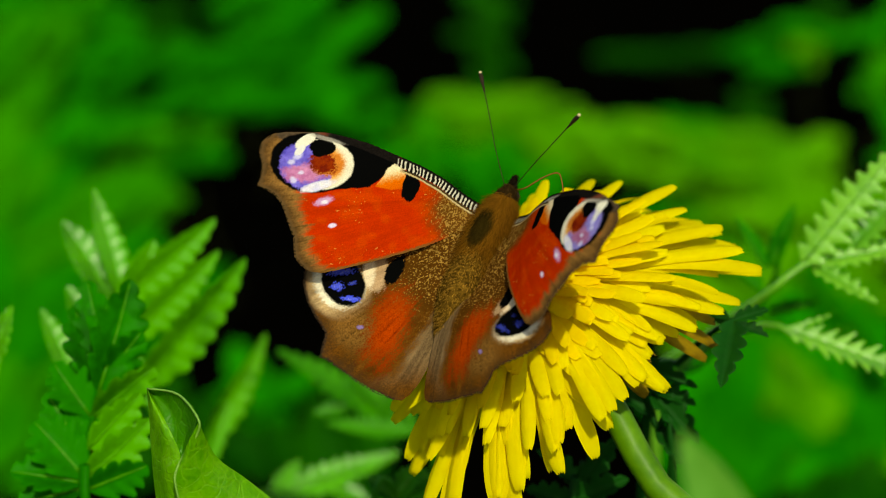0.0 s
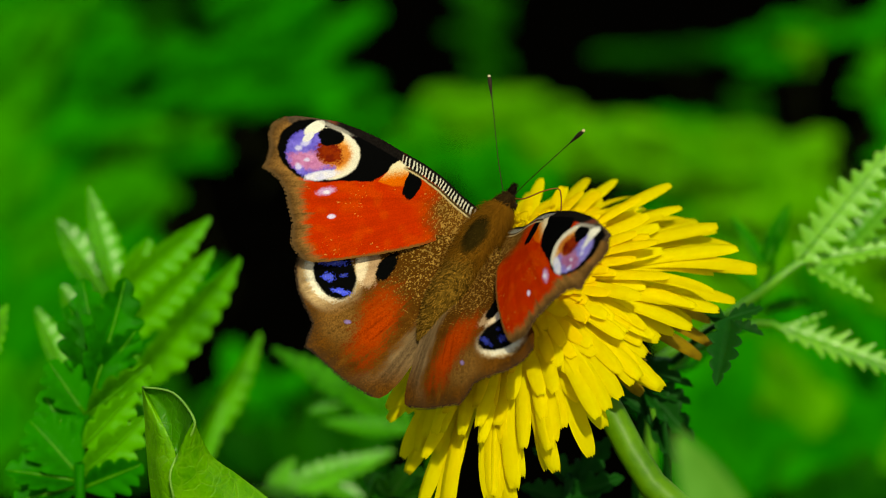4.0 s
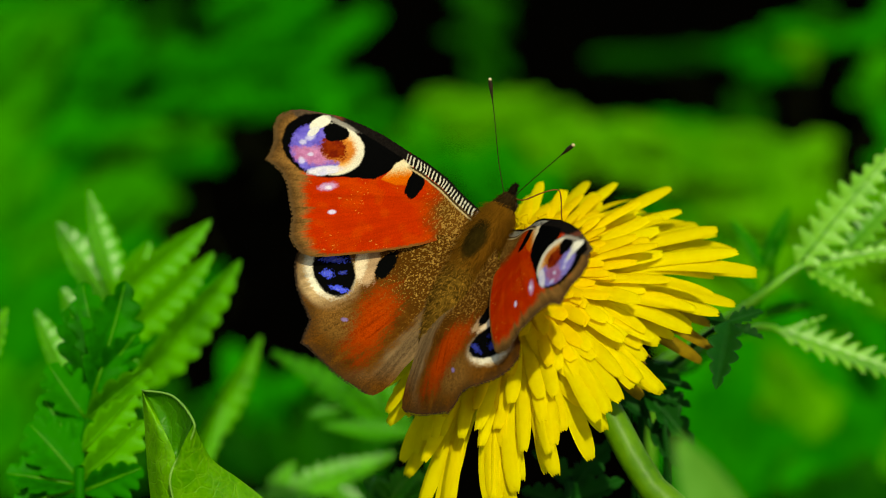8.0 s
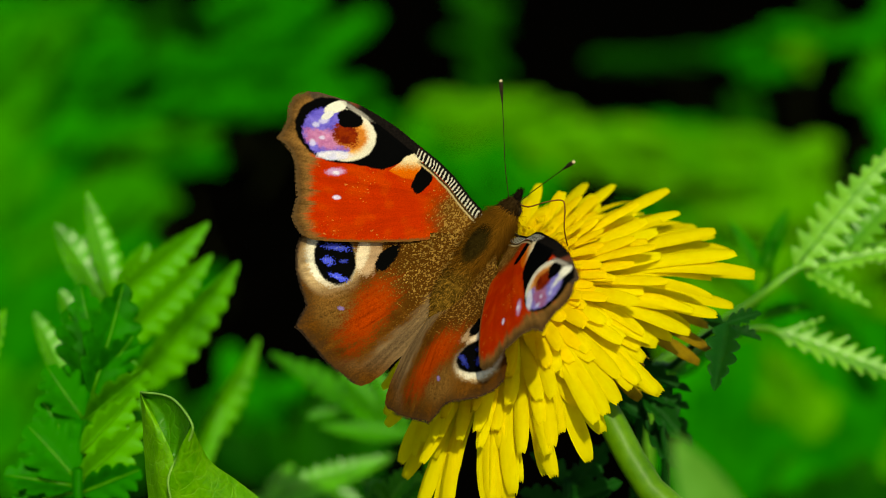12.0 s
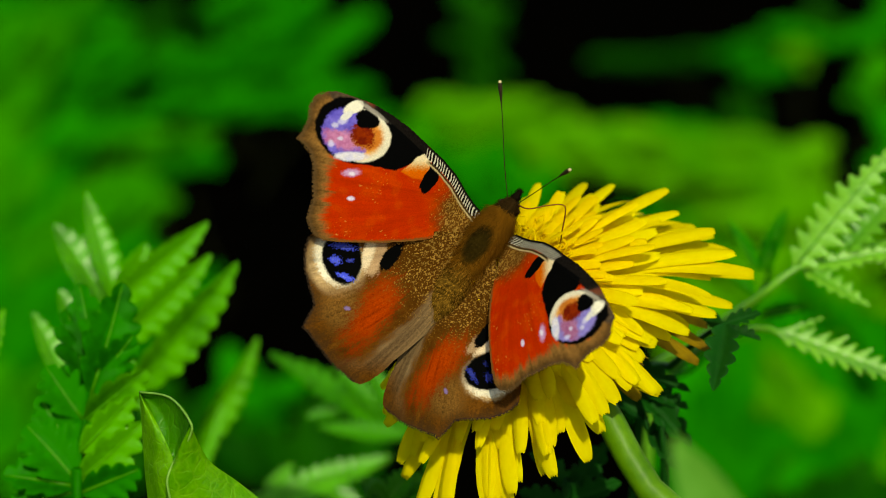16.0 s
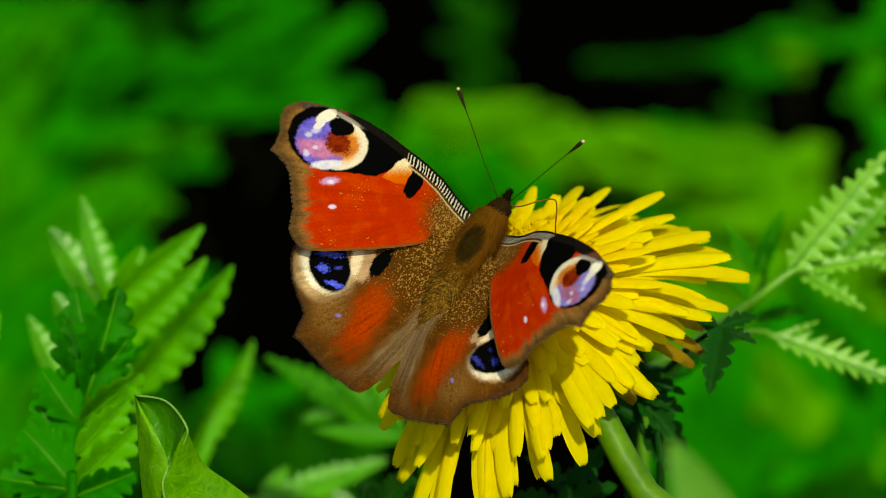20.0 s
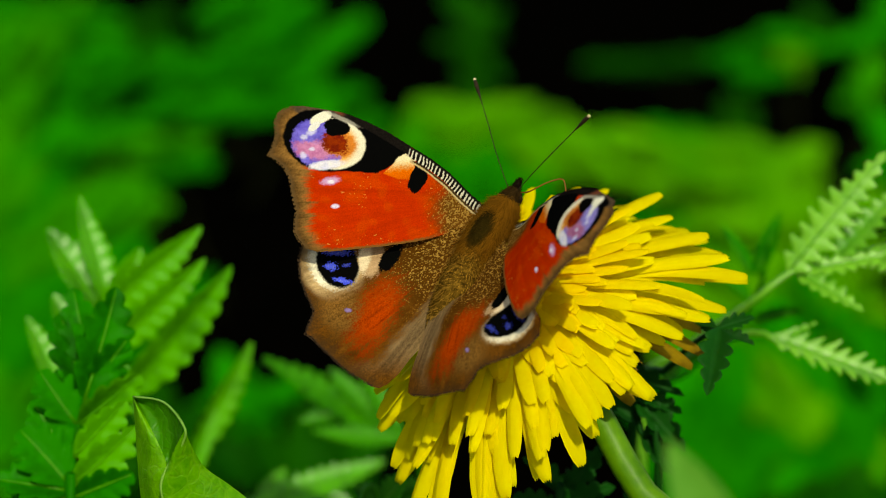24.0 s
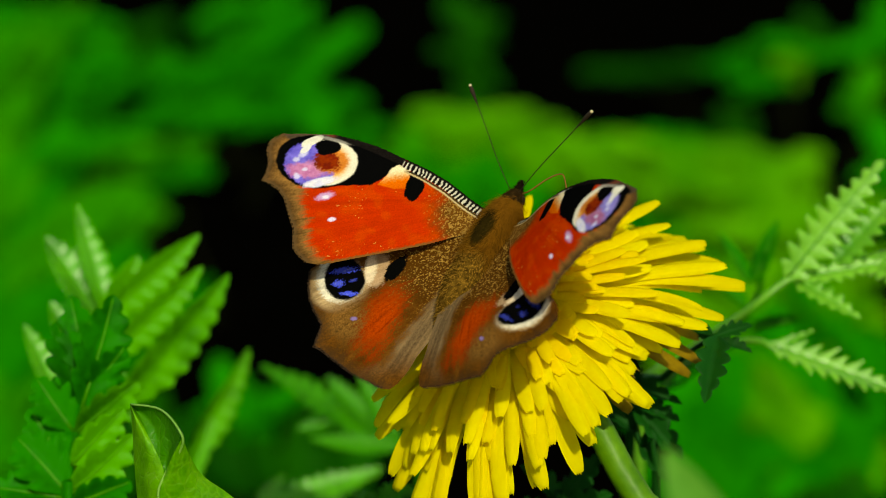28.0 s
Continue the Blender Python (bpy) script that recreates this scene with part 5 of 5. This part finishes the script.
    walk(WINGS[1][1], rows([
        (0, 0.00389, -0.00092, -0.00026, 27.4, -29.9, -39.2),
        (0.5, 0.00389, -0.00092, -0.00026, 27.0, -30.1, -38.5),
        (1, 0.00389, -0.00092, -0.00026, 27.5, -30.1, -38.9),
        (1.5, 0.00389, -0.00092, -0.00026, 28.5, -32.3, -39.0),
        (2, 0.00389, -0.00092, -0.00026, 29.0, -32.8, -39.2),
        (2.5, 0.00389, -0.00092, -0.00026, 28.8, -33.0, -39.1),
        (3, 0.00389, -0.00092, -0.00026, 29.0, -33.8, -40.1),
        (3.5, 0.00389, -0.00092, -0.00026, 29.7, -34.3, -39.8),
        (5.5, 0.00389, -0.00092, -0.00026, 33.0, -35.4, -41.1),
        (6, 0.00389, -0.00092, -0.00026, 31.8, -35.3, -40.5),
        (6.5, 0.00389, -0.00092, -0.00026, 30.7, -35.9, -40.1),
        (7, 0.00389, -0.00092, -0.00026, 30.7, -37.2, -40.0),
        (7.5, 0.00389, -0.00092, -0.00026, 30.0, -38.1, -40.0),
        (8, 0.00389, -0.00092, -0.00026, 30.0, -39.0, -40.1),
        (8.5, 0.00389, -0.00092, -0.00026, 29.4, -38.8, -38.8),
        (9, 0.00389, -0.00092, -0.00026, 29.7, -40.3, -39.9),
        (9.5, 0.00389, -0.00092, -0.00026, 28.9, -39.9, -39.1),
        (10, 0.00389, -0.00092, -0.00026, 28.6, -41.3, -39.0),
        (10.5, 0.00389, -0.00092, -0.00026, 28.8, -40.8, -39.3),
        (11, 0.00389, -0.00092, -0.00026, 28.1, -40.5, -38.6),
        (11.5, 0.00389, -0.00092, -0.00026, 31.2, -41.8, -40.9),
        (12, 0.00389, -0.00092, -0.00026, 31.9, -41.6, -41.0),
        (12.5, 0.00389, -0.00092, -0.00026, 31.3, -41.6, -41.0),
        (14.5, 0.00389, -0.00092, -0.00026, 31.0, -41.4, -42.5),
        (15, 0.00389, -0.00092, -0.00026, 30.7, -41.2, -42.2),
        (15.5, 0.00389, -0.00092, -0.00026, 33.1, -40.8, -43.9),
        (16, 0.00389, -0.00092, -0.00026, 32.9, -40.6, -43.6),
        (16.5, 0.00389, -0.00092, -0.00026, 33.1, -39.9, -43.7),
        (17, 0.00389, -0.00092, -0.00026, 32.3, -40.2, -42.8),
        (17.5, 0.00389, -0.00092, -0.00026, 36.6, -41.0, -45.9),
        (18, 0.00389, -0.00092, -0.00026, 36.3, -41.0, -45.5),
        (18.5, 0.00389, -0.00092, -0.00026, 37.9, -42.4, -47.2),
        (19, 0.00389, -0.00092, -0.00026, 36.0, -41.8, -45.6),
        (19.5, 0.00389, -0.00092, -0.00026, 36.2, -40.7, -45.4),
        (20, 0.00389, -0.00092, -0.00026, 29.6, -39.4, -39.3),
        (20.5, 0.00389, -0.00092, -0.00026, 29.3, -40.0, -37.8),
        (21, 0.00389, -0.00092, -0.00026, 30.5, -39.9, -37.1),
        (21.5, 0.00389, -0.00092, -0.00026, 28.0, -36.9, -36.5),
        (23.5, 0.00389, -0.00092, -0.00026, 26.3, -35.8, -35.8),
        (24, 0.00389, -0.00092, -0.00026, 26.9, -34.8, -36.3),
        (24.5, 0.00389, -0.00092, -0.00026, 23.0, -30.1, -36.1),
        (25, 0.00389, -0.00092, -0.00026, 16.0, -20.6, -32.1),
        (25.5, 0.00389, -0.00092, -0.00026, 22.1, -28.6, -34.4),
        (26, 0.00389, -0.00092, -0.00026, 23.4, -31.3, -35.7),
        (26.5, 0.00389, -0.00092, -0.00026, 22.6, -29.9, -35.9),
        (27, 0.00389, -0.00092, -0.00026, 18.1, -25.3, -34.7),
        (27.5, 0.00389, -0.00092, -0.00026, 16.7, -23.6, -34.5),
        (28, 0.00389, -0.00092, -0.00026, 16.2, -23.3, -33.8),
    ]))
    walk(WINGS[0][0], rows([
        (0, -0.00037, -0.00018, -0.00213, 17.4, 27.4, 34.8),
        (0.5, -0.00037, -0.00018, -0.00213, 17.9, 27.6, 34.9),
        (1, -0.00037, -0.00018, -0.00213, 17.7, 27.2, 34.6),
        (1.5, -0.00037, -0.00018, -0.00213, 18.9, 28.7, 35.2),
        (2, -0.00037, -0.00018, -0.00213, 19.0, 28.8, 35.2),
        (2.5, -0.00037, -0.00018, -0.00213, 19.1, 28.6, 35.7),
        (3, -0.00037, -0.00018, -0.00213, 20.1, 28.8, 36.7),
        (3.5, -0.00037, -0.00018, -0.00213, 20.5, 29.4, 37.2),
        (5.5, -0.00037, -0.00018, -0.00213, 18.8, 32.2, 36.6),
        (6, -0.00037, -0.00018, -0.00213, 18.4, 31.3, 36.1),
        (6.5, -0.00037, -0.00018, -0.00213, 19.4, 31.7, 36.3),
        (7, -0.00037, -0.00018, -0.00213, 19.4, 32.9, 36.0),
        (7.5, -0.00037, -0.00018, -0.00213, 18.4, 33.8, 34.1),
        (8, -0.00037, -0.00018, -0.00213, 17.3, 34.0, 33.6),
        (8.5, -0.00037, -0.00018, -0.00213, 15.0, 33.2, 33.5),
        (9, -0.00037, -0.00018, -0.00213, 14.3, 33.8, 35.4),
        (9.5, -0.00037, -0.00018, -0.00213, 13.7, 34.4, 34.7),
        (10, -0.00037, -0.00018, -0.00213, 14.4, 34.9, 34.9),
        (10.5, -0.00037, -0.00018, -0.00213, 13.1, 35.1, 33.8),
        (11, -0.00037, -0.00018, -0.00213, 12.7, 36.7, 33.2),
        (11.5, -0.00037, -0.00018, -0.00213, 11.6, 37.6, 32.0),
        (12, -0.00037, -0.00018, -0.00213, 11.0, 38.3, 31.0),
        (12.5, -0.00037, -0.00018, -0.00213, 11.5, 38.5, 31.0),
        (14.5, -0.00037, -0.00018, -0.00213, 10.5, 38.7, 32.6),
        (15, -0.00037, -0.00018, -0.00213, 10.3, 38.2, 32.3),
        (15.5, -0.00037, -0.00018, -0.00213, 8.6, 38.9, 30.8),
        (16, -0.00037, -0.00018, -0.00213, 7.9, 38.3, 30.8),
        (16.5, -0.00037, -0.00018, -0.00213, 7.1, 38.3, 30.7),
        (17, -0.00037, -0.00018, -0.00213, 8.2, 38.3, 31.5),
        (17.5, -0.00037, -0.00018, -0.00213, 9.3, 39.6, 30.9),
        (18, -0.00037, -0.00018, -0.00213, 9.0, 39.1, 30.9),
        (18.5, -0.00037, -0.00018, -0.00213, 8.1, 40.1, 30.7),
        (19, -0.00037, -0.00018, -0.00213, 6.9, 40.0, 30.8),
        (19.5, -0.00037, -0.00018, -0.00213, 9.0, 39.1, 31.9),
        (20, -0.00037, -0.00018, -0.00213, 13.1, 34.8, 32.4),
        (20.5, -0.00037, -0.00018, -0.00213, 16.2, 37.1, 31.1),
        (21, -0.00037, -0.00018, -0.00213, 17.2, 36.4, 31.1),
        (21.5, -0.00037, -0.00018, -0.00213, 16.0, 33.4, 30.6),
        (23.5, -0.00037, -0.00018, -0.00213, 17.1, 31.5, 31.4),
        (24, -0.00037, -0.00018, -0.00213, 16.2, 29.4, 31.4),
        (24.5, -0.00037, -0.00018, -0.00213, 13.1, 24.0, 30.0),
        (25, -0.00037, -0.00018, -0.00213, 8.8, 21.0, 27.1),
        (25.5, -0.00037, -0.00018, -0.00213, 12.1, 26.3, 29.6),
        (26, -0.00037, -0.00018, -0.00213, 14.7, 29.3, 31.3),
        (26.5, -0.00037, -0.00018, -0.00213, 13.8, 27.4, 31.0),
        (27, -0.00037, -0.00018, -0.00213, 10.4, 23.5, 29.1),
        (27.5, -0.00037, -0.00018, -0.00213, 8.6, 21.2, 27.7),
        (28, -0.00037, -0.00018, -0.00213, 8.8, 21.5, 28.2),
    ]))
    walk(WINGS[1][0], rows([
        (0, 0.00037, -0.00018, -0.00213, 8.3, -26.8, -31.7),
        (0.5, 0.00037, -0.00018, -0.00213, 8.0, -27.3, -31.2),
        (1, 0.00037, -0.00018, -0.00213, 9.5, -27.6, -31.6),
        (1.5, 0.00037, -0.00018, -0.00213, 10.8, -29.7, -31.3),
        (2, 0.00037, -0.00018, -0.00213, 10.7, -29.7, -31.5),
        (2.5, 0.00037, -0.00018, -0.00213, 10.8, -29.8, -31.3),
        (3, 0.00037, -0.00018, -0.00213, 11.7, -30.7, -31.7),
        (3.5, 0.00037, -0.00018, -0.00213, 11.9, -31.1, -31.6),
        (5.5, 0.00037, -0.00018, -0.00213, 12.5, -31.0, -32.5),
        (6, 0.00037, -0.00018, -0.00213, 12.1, -30.8, -32.3),
        (6.5, 0.00037, -0.00018, -0.00213, 11.8, -32.0, -31.9),
        (7, 0.00037, -0.00018, -0.00213, 12.2, -33.1, -32.1),
        (7.5, 0.00037, -0.00018, -0.00213, 12.3, -34.7, -32.3),
        (8, 0.00037, -0.00018, -0.00213, 11.7, -35.6, -31.7),
        (8.5, 0.00037, -0.00018, -0.00213, 10.8, -34.8, -31.2),
        (9, 0.00037, -0.00018, -0.00213, 11.1, -35.1, -32.1),
        (9.5, 0.00037, -0.00018, -0.00213, 9.3, -34.1, -31.7),
        (10, 0.00037, -0.00018, -0.00213, 10.3, -34.9, -31.8),
        (10.5, 0.00037, -0.00018, -0.00213, 9.9, -34.0, -32.0),
        (11, 0.00037, -0.00018, -0.00213, 10.0, -34.1, -32.0),
        (11.5, 0.00037, -0.00018, -0.00213, 10.2, -35.6, -32.6),
        (12, 0.00037, -0.00018, -0.00213, 9.7, -35.5, -32.7),
        (12.5, 0.00037, -0.00018, -0.00213, 9.8, -35.5, -32.7),
        (14.5, 0.00037, -0.00018, -0.00213, 13.6, -34.6, -33.8),
        (15, 0.00037, -0.00018, -0.00213, 13.7, -34.1, -33.8),
        (15.5, 0.00037, -0.00018, -0.00213, 15.3, -34.0, -35.4),
        (16, 0.00037, -0.00018, -0.00213, 14.7, -33.1, -35.3),
        (16.5, 0.00037, -0.00018, -0.00213, 15.0, -32.6, -35.3),
        (17, 0.00037, -0.00018, -0.00213, 14.3, -33.2, -34.9),
        (17.5, 0.00037, -0.00018, -0.00213, 13.7, -35.3, -34.6),
        (18, 0.00037, -0.00018, -0.00213, 12.0, -35.2, -33.5),
        (18.5, 0.00037, -0.00018, -0.00213, 12.2, -36.6, -33.2),
        (19, 0.00037, -0.00018, -0.00213, 15.2, -35.5, -34.8),
        (19.5, 0.00037, -0.00018, -0.00213, 15.5, -34.6, -34.9),
        (20, 0.00037, -0.00018, -0.00213, 8.4, -32.9, -31.4),
        (20.5, 0.00037, -0.00018, -0.00213, 10.8, -36.0, -30.5),
        (21, 0.00037, -0.00018, -0.00213, 9.0, -34.6, -30.3),
        (21.5, 0.00037, -0.00018, -0.00213, 5.9, -31.4, -30.4),
        (23.5, 0.00037, -0.00018, -0.00213, 7.2, -30.2, -31.2),
        (24, 0.00037, -0.00018, -0.00213, 6.7, -28.5, -31.5),
        (24.5, 0.00037, -0.00018, -0.00213, 5.5, -23.9, -33.1),
        (25, 0.00037, -0.00018, -0.00213, -0.9, -16.4, -29.7),
        (25.5, 0.00037, -0.00018, -0.00213, 4.1, -23.9, -30.4),
        (26, 0.00037, -0.00018, -0.00213, 6.1, -26.9, -30.5),
        (26.5, 0.00037, -0.00018, -0.00213, 5.5, -25.5, -30.9),
        (27, 0.00037, -0.00018, -0.00213, 2.4, -21.5, -30.2),
        (27.5, 0.00037, -0.00018, -0.00213, 1.3, -19.6, -30.3),
        (28, 0.00037, -0.00018, -0.00213, -0.6, -18.6, -29.3),
    ]))
    walk(FEELERS[0], rows([
        (0, -0.00060, 0.00430, -0.00030, 19.4, -0.0, 30.4),
        (0.5, -0.00060, 0.00430, -0.00030, 17.6, -0.0, 31.0),
        (1, -0.00060, 0.00430, -0.00030, 17.8, -0.0, 29.4),
        (1.5, -0.00060, 0.00430, -0.00030, 18.4, -0.0, 30.1),
        (2, -0.00060, 0.00430, -0.00030, 18.4, -0.0, 31.0),
        (2.5, -0.00060, 0.00430, -0.00030, 20.4, -0.0, 30.7),
        (3, -0.00060, 0.00430, -0.00030, 15.5, -0.0, 33.0),
        (3.5, -0.00060, 0.00430, -0.00030, 17.4, -0.0, 33.4),
        (5.5, -0.00060, 0.00430, -0.00030, 16.0, -0.0, 30.6),
        (6, -0.00060, 0.00430, -0.00030, 14.4, -0.0, 31.6),
        (6.5, -0.00060, 0.00430, -0.00030, 12.8, -0.0, 32.2),
        (7, -0.00060, 0.00430, -0.00030, 36.3, -0.0, 25.8),
        (7.5, -0.00060, 0.00430, -0.00030, 39.7, -0.0, 21.1),
        (8, -0.00060, 0.00430, -0.00030, 39.3, -0.0, 23.8),
        (8.5, -0.00060, 0.00430, -0.00030, 31.1, -0.0, 25.4),
        (9, -0.00060, 0.00430, -0.00030, 30.8, -0.0, 27.4),
        (9.5, -0.00060, 0.00430, -0.00030, 30.5, -0.0, 29.0),
        (10, -0.00060, 0.00430, -0.00030, 30.1, -0.0, 31.5),
        (10.5, -0.00060, 0.00430, -0.00030, 28.2, -0.0, 31.3),
        (11, -0.00060, 0.00430, -0.00030, 27.3, -0.0, 32.2),
        (11.5, -0.00060, 0.00430, -0.00030, 29.2, -0.0, 29.8),
        (12, -0.00060, 0.00430, -0.00030, 29.7, -0.0, 28.5),
        (12.5, -0.00060, 0.00430, -0.00030, 30.2, -0.0, 28.8),
        (14.5, -0.00060, 0.00430, -0.00030, 27.7, -0.0, 32.6),
        (15, -0.00060, 0.00430, -0.00030, 26.0, -0.0, 33.8),
        (15.5, -0.00060, 0.00430, -0.00030, 24.0, -0.0, 37.8),
        (16, -0.00060, 0.00430, -0.00030, 23.7, -0.0, 37.1),
        (16.5, -0.00060, 0.00430, -0.00030, 23.9, -0.0, 37.9),
        (17, -0.00060, 0.00430, -0.00030, 25.9, -0.0, 36.7),
        (17.5, -0.00060, 0.00430, -0.00030, 30.9, -0.0, 30.5),
        (18, -0.00060, 0.00430, -0.00030, 29.6, -0.0, 29.7),
        (18.5, -0.00060, 0.00430, -0.00030, 23.8, -0.0, 28.9),
        (19, -0.00060, 0.00430, -0.00030, 44.5, -0.0, -38.2),
        (19.5, -0.00060, 0.00430, -0.00030, 56.7, -0.0, 33.2),
        (20, -0.00060, 0.00430, -0.00030, 34.4, -0.0, 48.1),
        (20.5, -0.00060, 0.00430, -0.00030, 13.9, -0.0, 44.2),
        (21, -0.00060, 0.00430, -0.00030, 13.3, -0.0, 43.7),
        (21.5, -0.00060, 0.00430, -0.00030, 11.8, -0.0, 44.5),
        (23.5, -0.00060, 0.00430, -0.00030, 14.2, -0.0, 42.0),
        (24, -0.00060, 0.00430, -0.00030, 16.1, -0.0, 40.9),
        (24.5, -0.00060, 0.00430, -0.00030, 16.8, -0.0, 40.8),
        (25, -0.00060, 0.00430, -0.00030, 28.7, -0.0, 38.8),
        (25.5, -0.00060, 0.00430, -0.00030, 19.2, -0.0, 39.1),
        (26, -0.00060, 0.00430, -0.00030, 19.9, -0.0, 39.5),
        (26.5, -0.00060, 0.00430, -0.00030, 21.0, -0.0, 39.6),
        (27, -0.00060, 0.00430, -0.00030, 23.1, -0.0, 38.8),
        (27.5, -0.00060, 0.00430, -0.00030, 24.4, -0.0, 38.2),
        (28, -0.00060, 0.00430, -0.00030, 26.3, -0.0, 38.0),
    ]))
    walk(FEELERS[1], rows([
        (0, 0.00060, 0.00430, -0.00030, 36.4, -0.0, -51.2),
        (0.5, 0.00060, 0.00430, -0.00030, 36.7, -0.0, -49.0),
        (1, 0.00060, 0.00430, -0.00030, 38.6, -0.0, -51.5),
        (1.5, 0.00060, 0.00430, -0.00030, 37.0, -0.0, -50.3),
        (2, 0.00060, 0.00430, -0.00030, 41.4, -0.0, -48.6),
        (2.5, 0.00060, 0.00430, -0.00030, 37.6, -0.0, -47.1),
        (3, 0.00060, 0.00430, -0.00030, 38.9, -0.0, -45.5),
        (3.5, 0.00060, 0.00430, -0.00030, 38.8, -0.0, -44.7),
        (5.5, 0.00060, 0.00430, -0.00030, 41.5, -0.0, -46.2),
        (6, 0.00060, 0.00430, -0.00030, 42.4, -0.0, -44.3),
        (6.5, 0.00060, 0.00430, -0.00030, 42.2, -0.0, -45.7),
        (7, 0.00060, 0.00430, -0.00030, 43.6, -0.0, -45.7),
        (7.5, 0.00060, 0.00430, -0.00030, 41.3, -0.0, -49.3),
        (8, 0.00060, 0.00430, -0.00030, 42.0, -0.0, -48.3),
        (8.5, 0.00060, 0.00430, -0.00030, 46.1, -0.0, -46.0),
        (9, 0.00060, 0.00430, -0.00030, 51.5, -0.0, -39.2),
        (9.5, 0.00060, 0.00430, -0.00030, 50.4, -0.0, -35.9),
        (10, 0.00060, 0.00430, -0.00030, 50.3, -0.0, -33.9),
        (10.5, 0.00060, 0.00430, -0.00030, 50.3, -0.0, -34.4),
        (11, 0.00060, 0.00430, -0.00030, 50.4, -0.0, -35.2),
        (11.5, 0.00060, 0.00430, -0.00030, 47.1, -0.0, -43.2),
        (12, 0.00060, 0.00430, -0.00030, 44.1, -0.0, -45.4),
        (12.5, 0.00060, 0.00430, -0.00030, 43.2, -0.0, -45.5),
        (14.5, 0.00060, 0.00430, -0.00030, 53.4, -0.0, -37.4),
        (15, 0.00060, 0.00430, -0.00030, 53.4, -0.0, -36.3),
        (15.5, 0.00060, 0.00430, -0.00030, 57.4, -0.0, -33.6),
        (16, 0.00060, 0.00430, -0.00030, 57.3, -0.0, -35.1),
        (16.5, 0.00060, 0.00430, -0.00030, 57.7, -0.0, -35.0),
        (17, 0.00060, 0.00430, -0.00030, 56.2, -0.0, -39.9),
        (17.5, 0.00060, 0.00430, -0.00030, 49.6, -0.0, -55.1),
        (18, 0.00060, 0.00430, -0.00030, 48.5, -0.0, -51.8),
        (18.5, 0.00060, 0.00430, -0.00030, 42.9, -0.0, -61.6),
        (19, 0.00060, 0.00430, -0.00030, 14.7, -0.0, -76.2),
        (19.5, 0.00060, 0.00430, -0.00030, 37.2, -0.0, -56.7),
        (20, 0.00060, 0.00430, -0.00030, 38.0, -0.0, -34.6),
        (20.5, 0.00060, 0.00430, -0.00030, 28.4, -0.0, -43.2),
        (21, 0.00060, 0.00430, -0.00030, 31.4, -0.0, -44.7),
        (21.5, 0.00060, 0.00430, -0.00030, 33.6, -0.0, -44.9),
        (23.5, 0.00060, 0.00430, -0.00030, 34.1, -0.0, -44.4),
        (24, 0.00060, 0.00430, -0.00030, 33.4, -0.0, -44.2),
        (24.5, 0.00060, 0.00430, -0.00030, 36.6, -0.0, -46.3),
        (25, 0.00060, 0.00430, -0.00030, 28.4, -0.0, -49.7),
        (25.5, 0.00060, 0.00430, -0.00030, 24.9, -0.0, -51.0),
        (26, 0.00060, 0.00430, -0.00030, 27.0, -0.0, -51.9),
        (26.5, 0.00060, 0.00430, -0.00030, 26.8, -0.0, -51.2),
        (27, 0.00060, 0.00430, -0.00030, 24.6, -0.0, -51.9),
        (27.5, 0.00060, 0.00430, -0.00030, 25.0, -0.0, -51.6),
        (28, 0.00060, 0.00430, -0.00030, 26.6, -0.0, -50.4),
    ]))



motions()
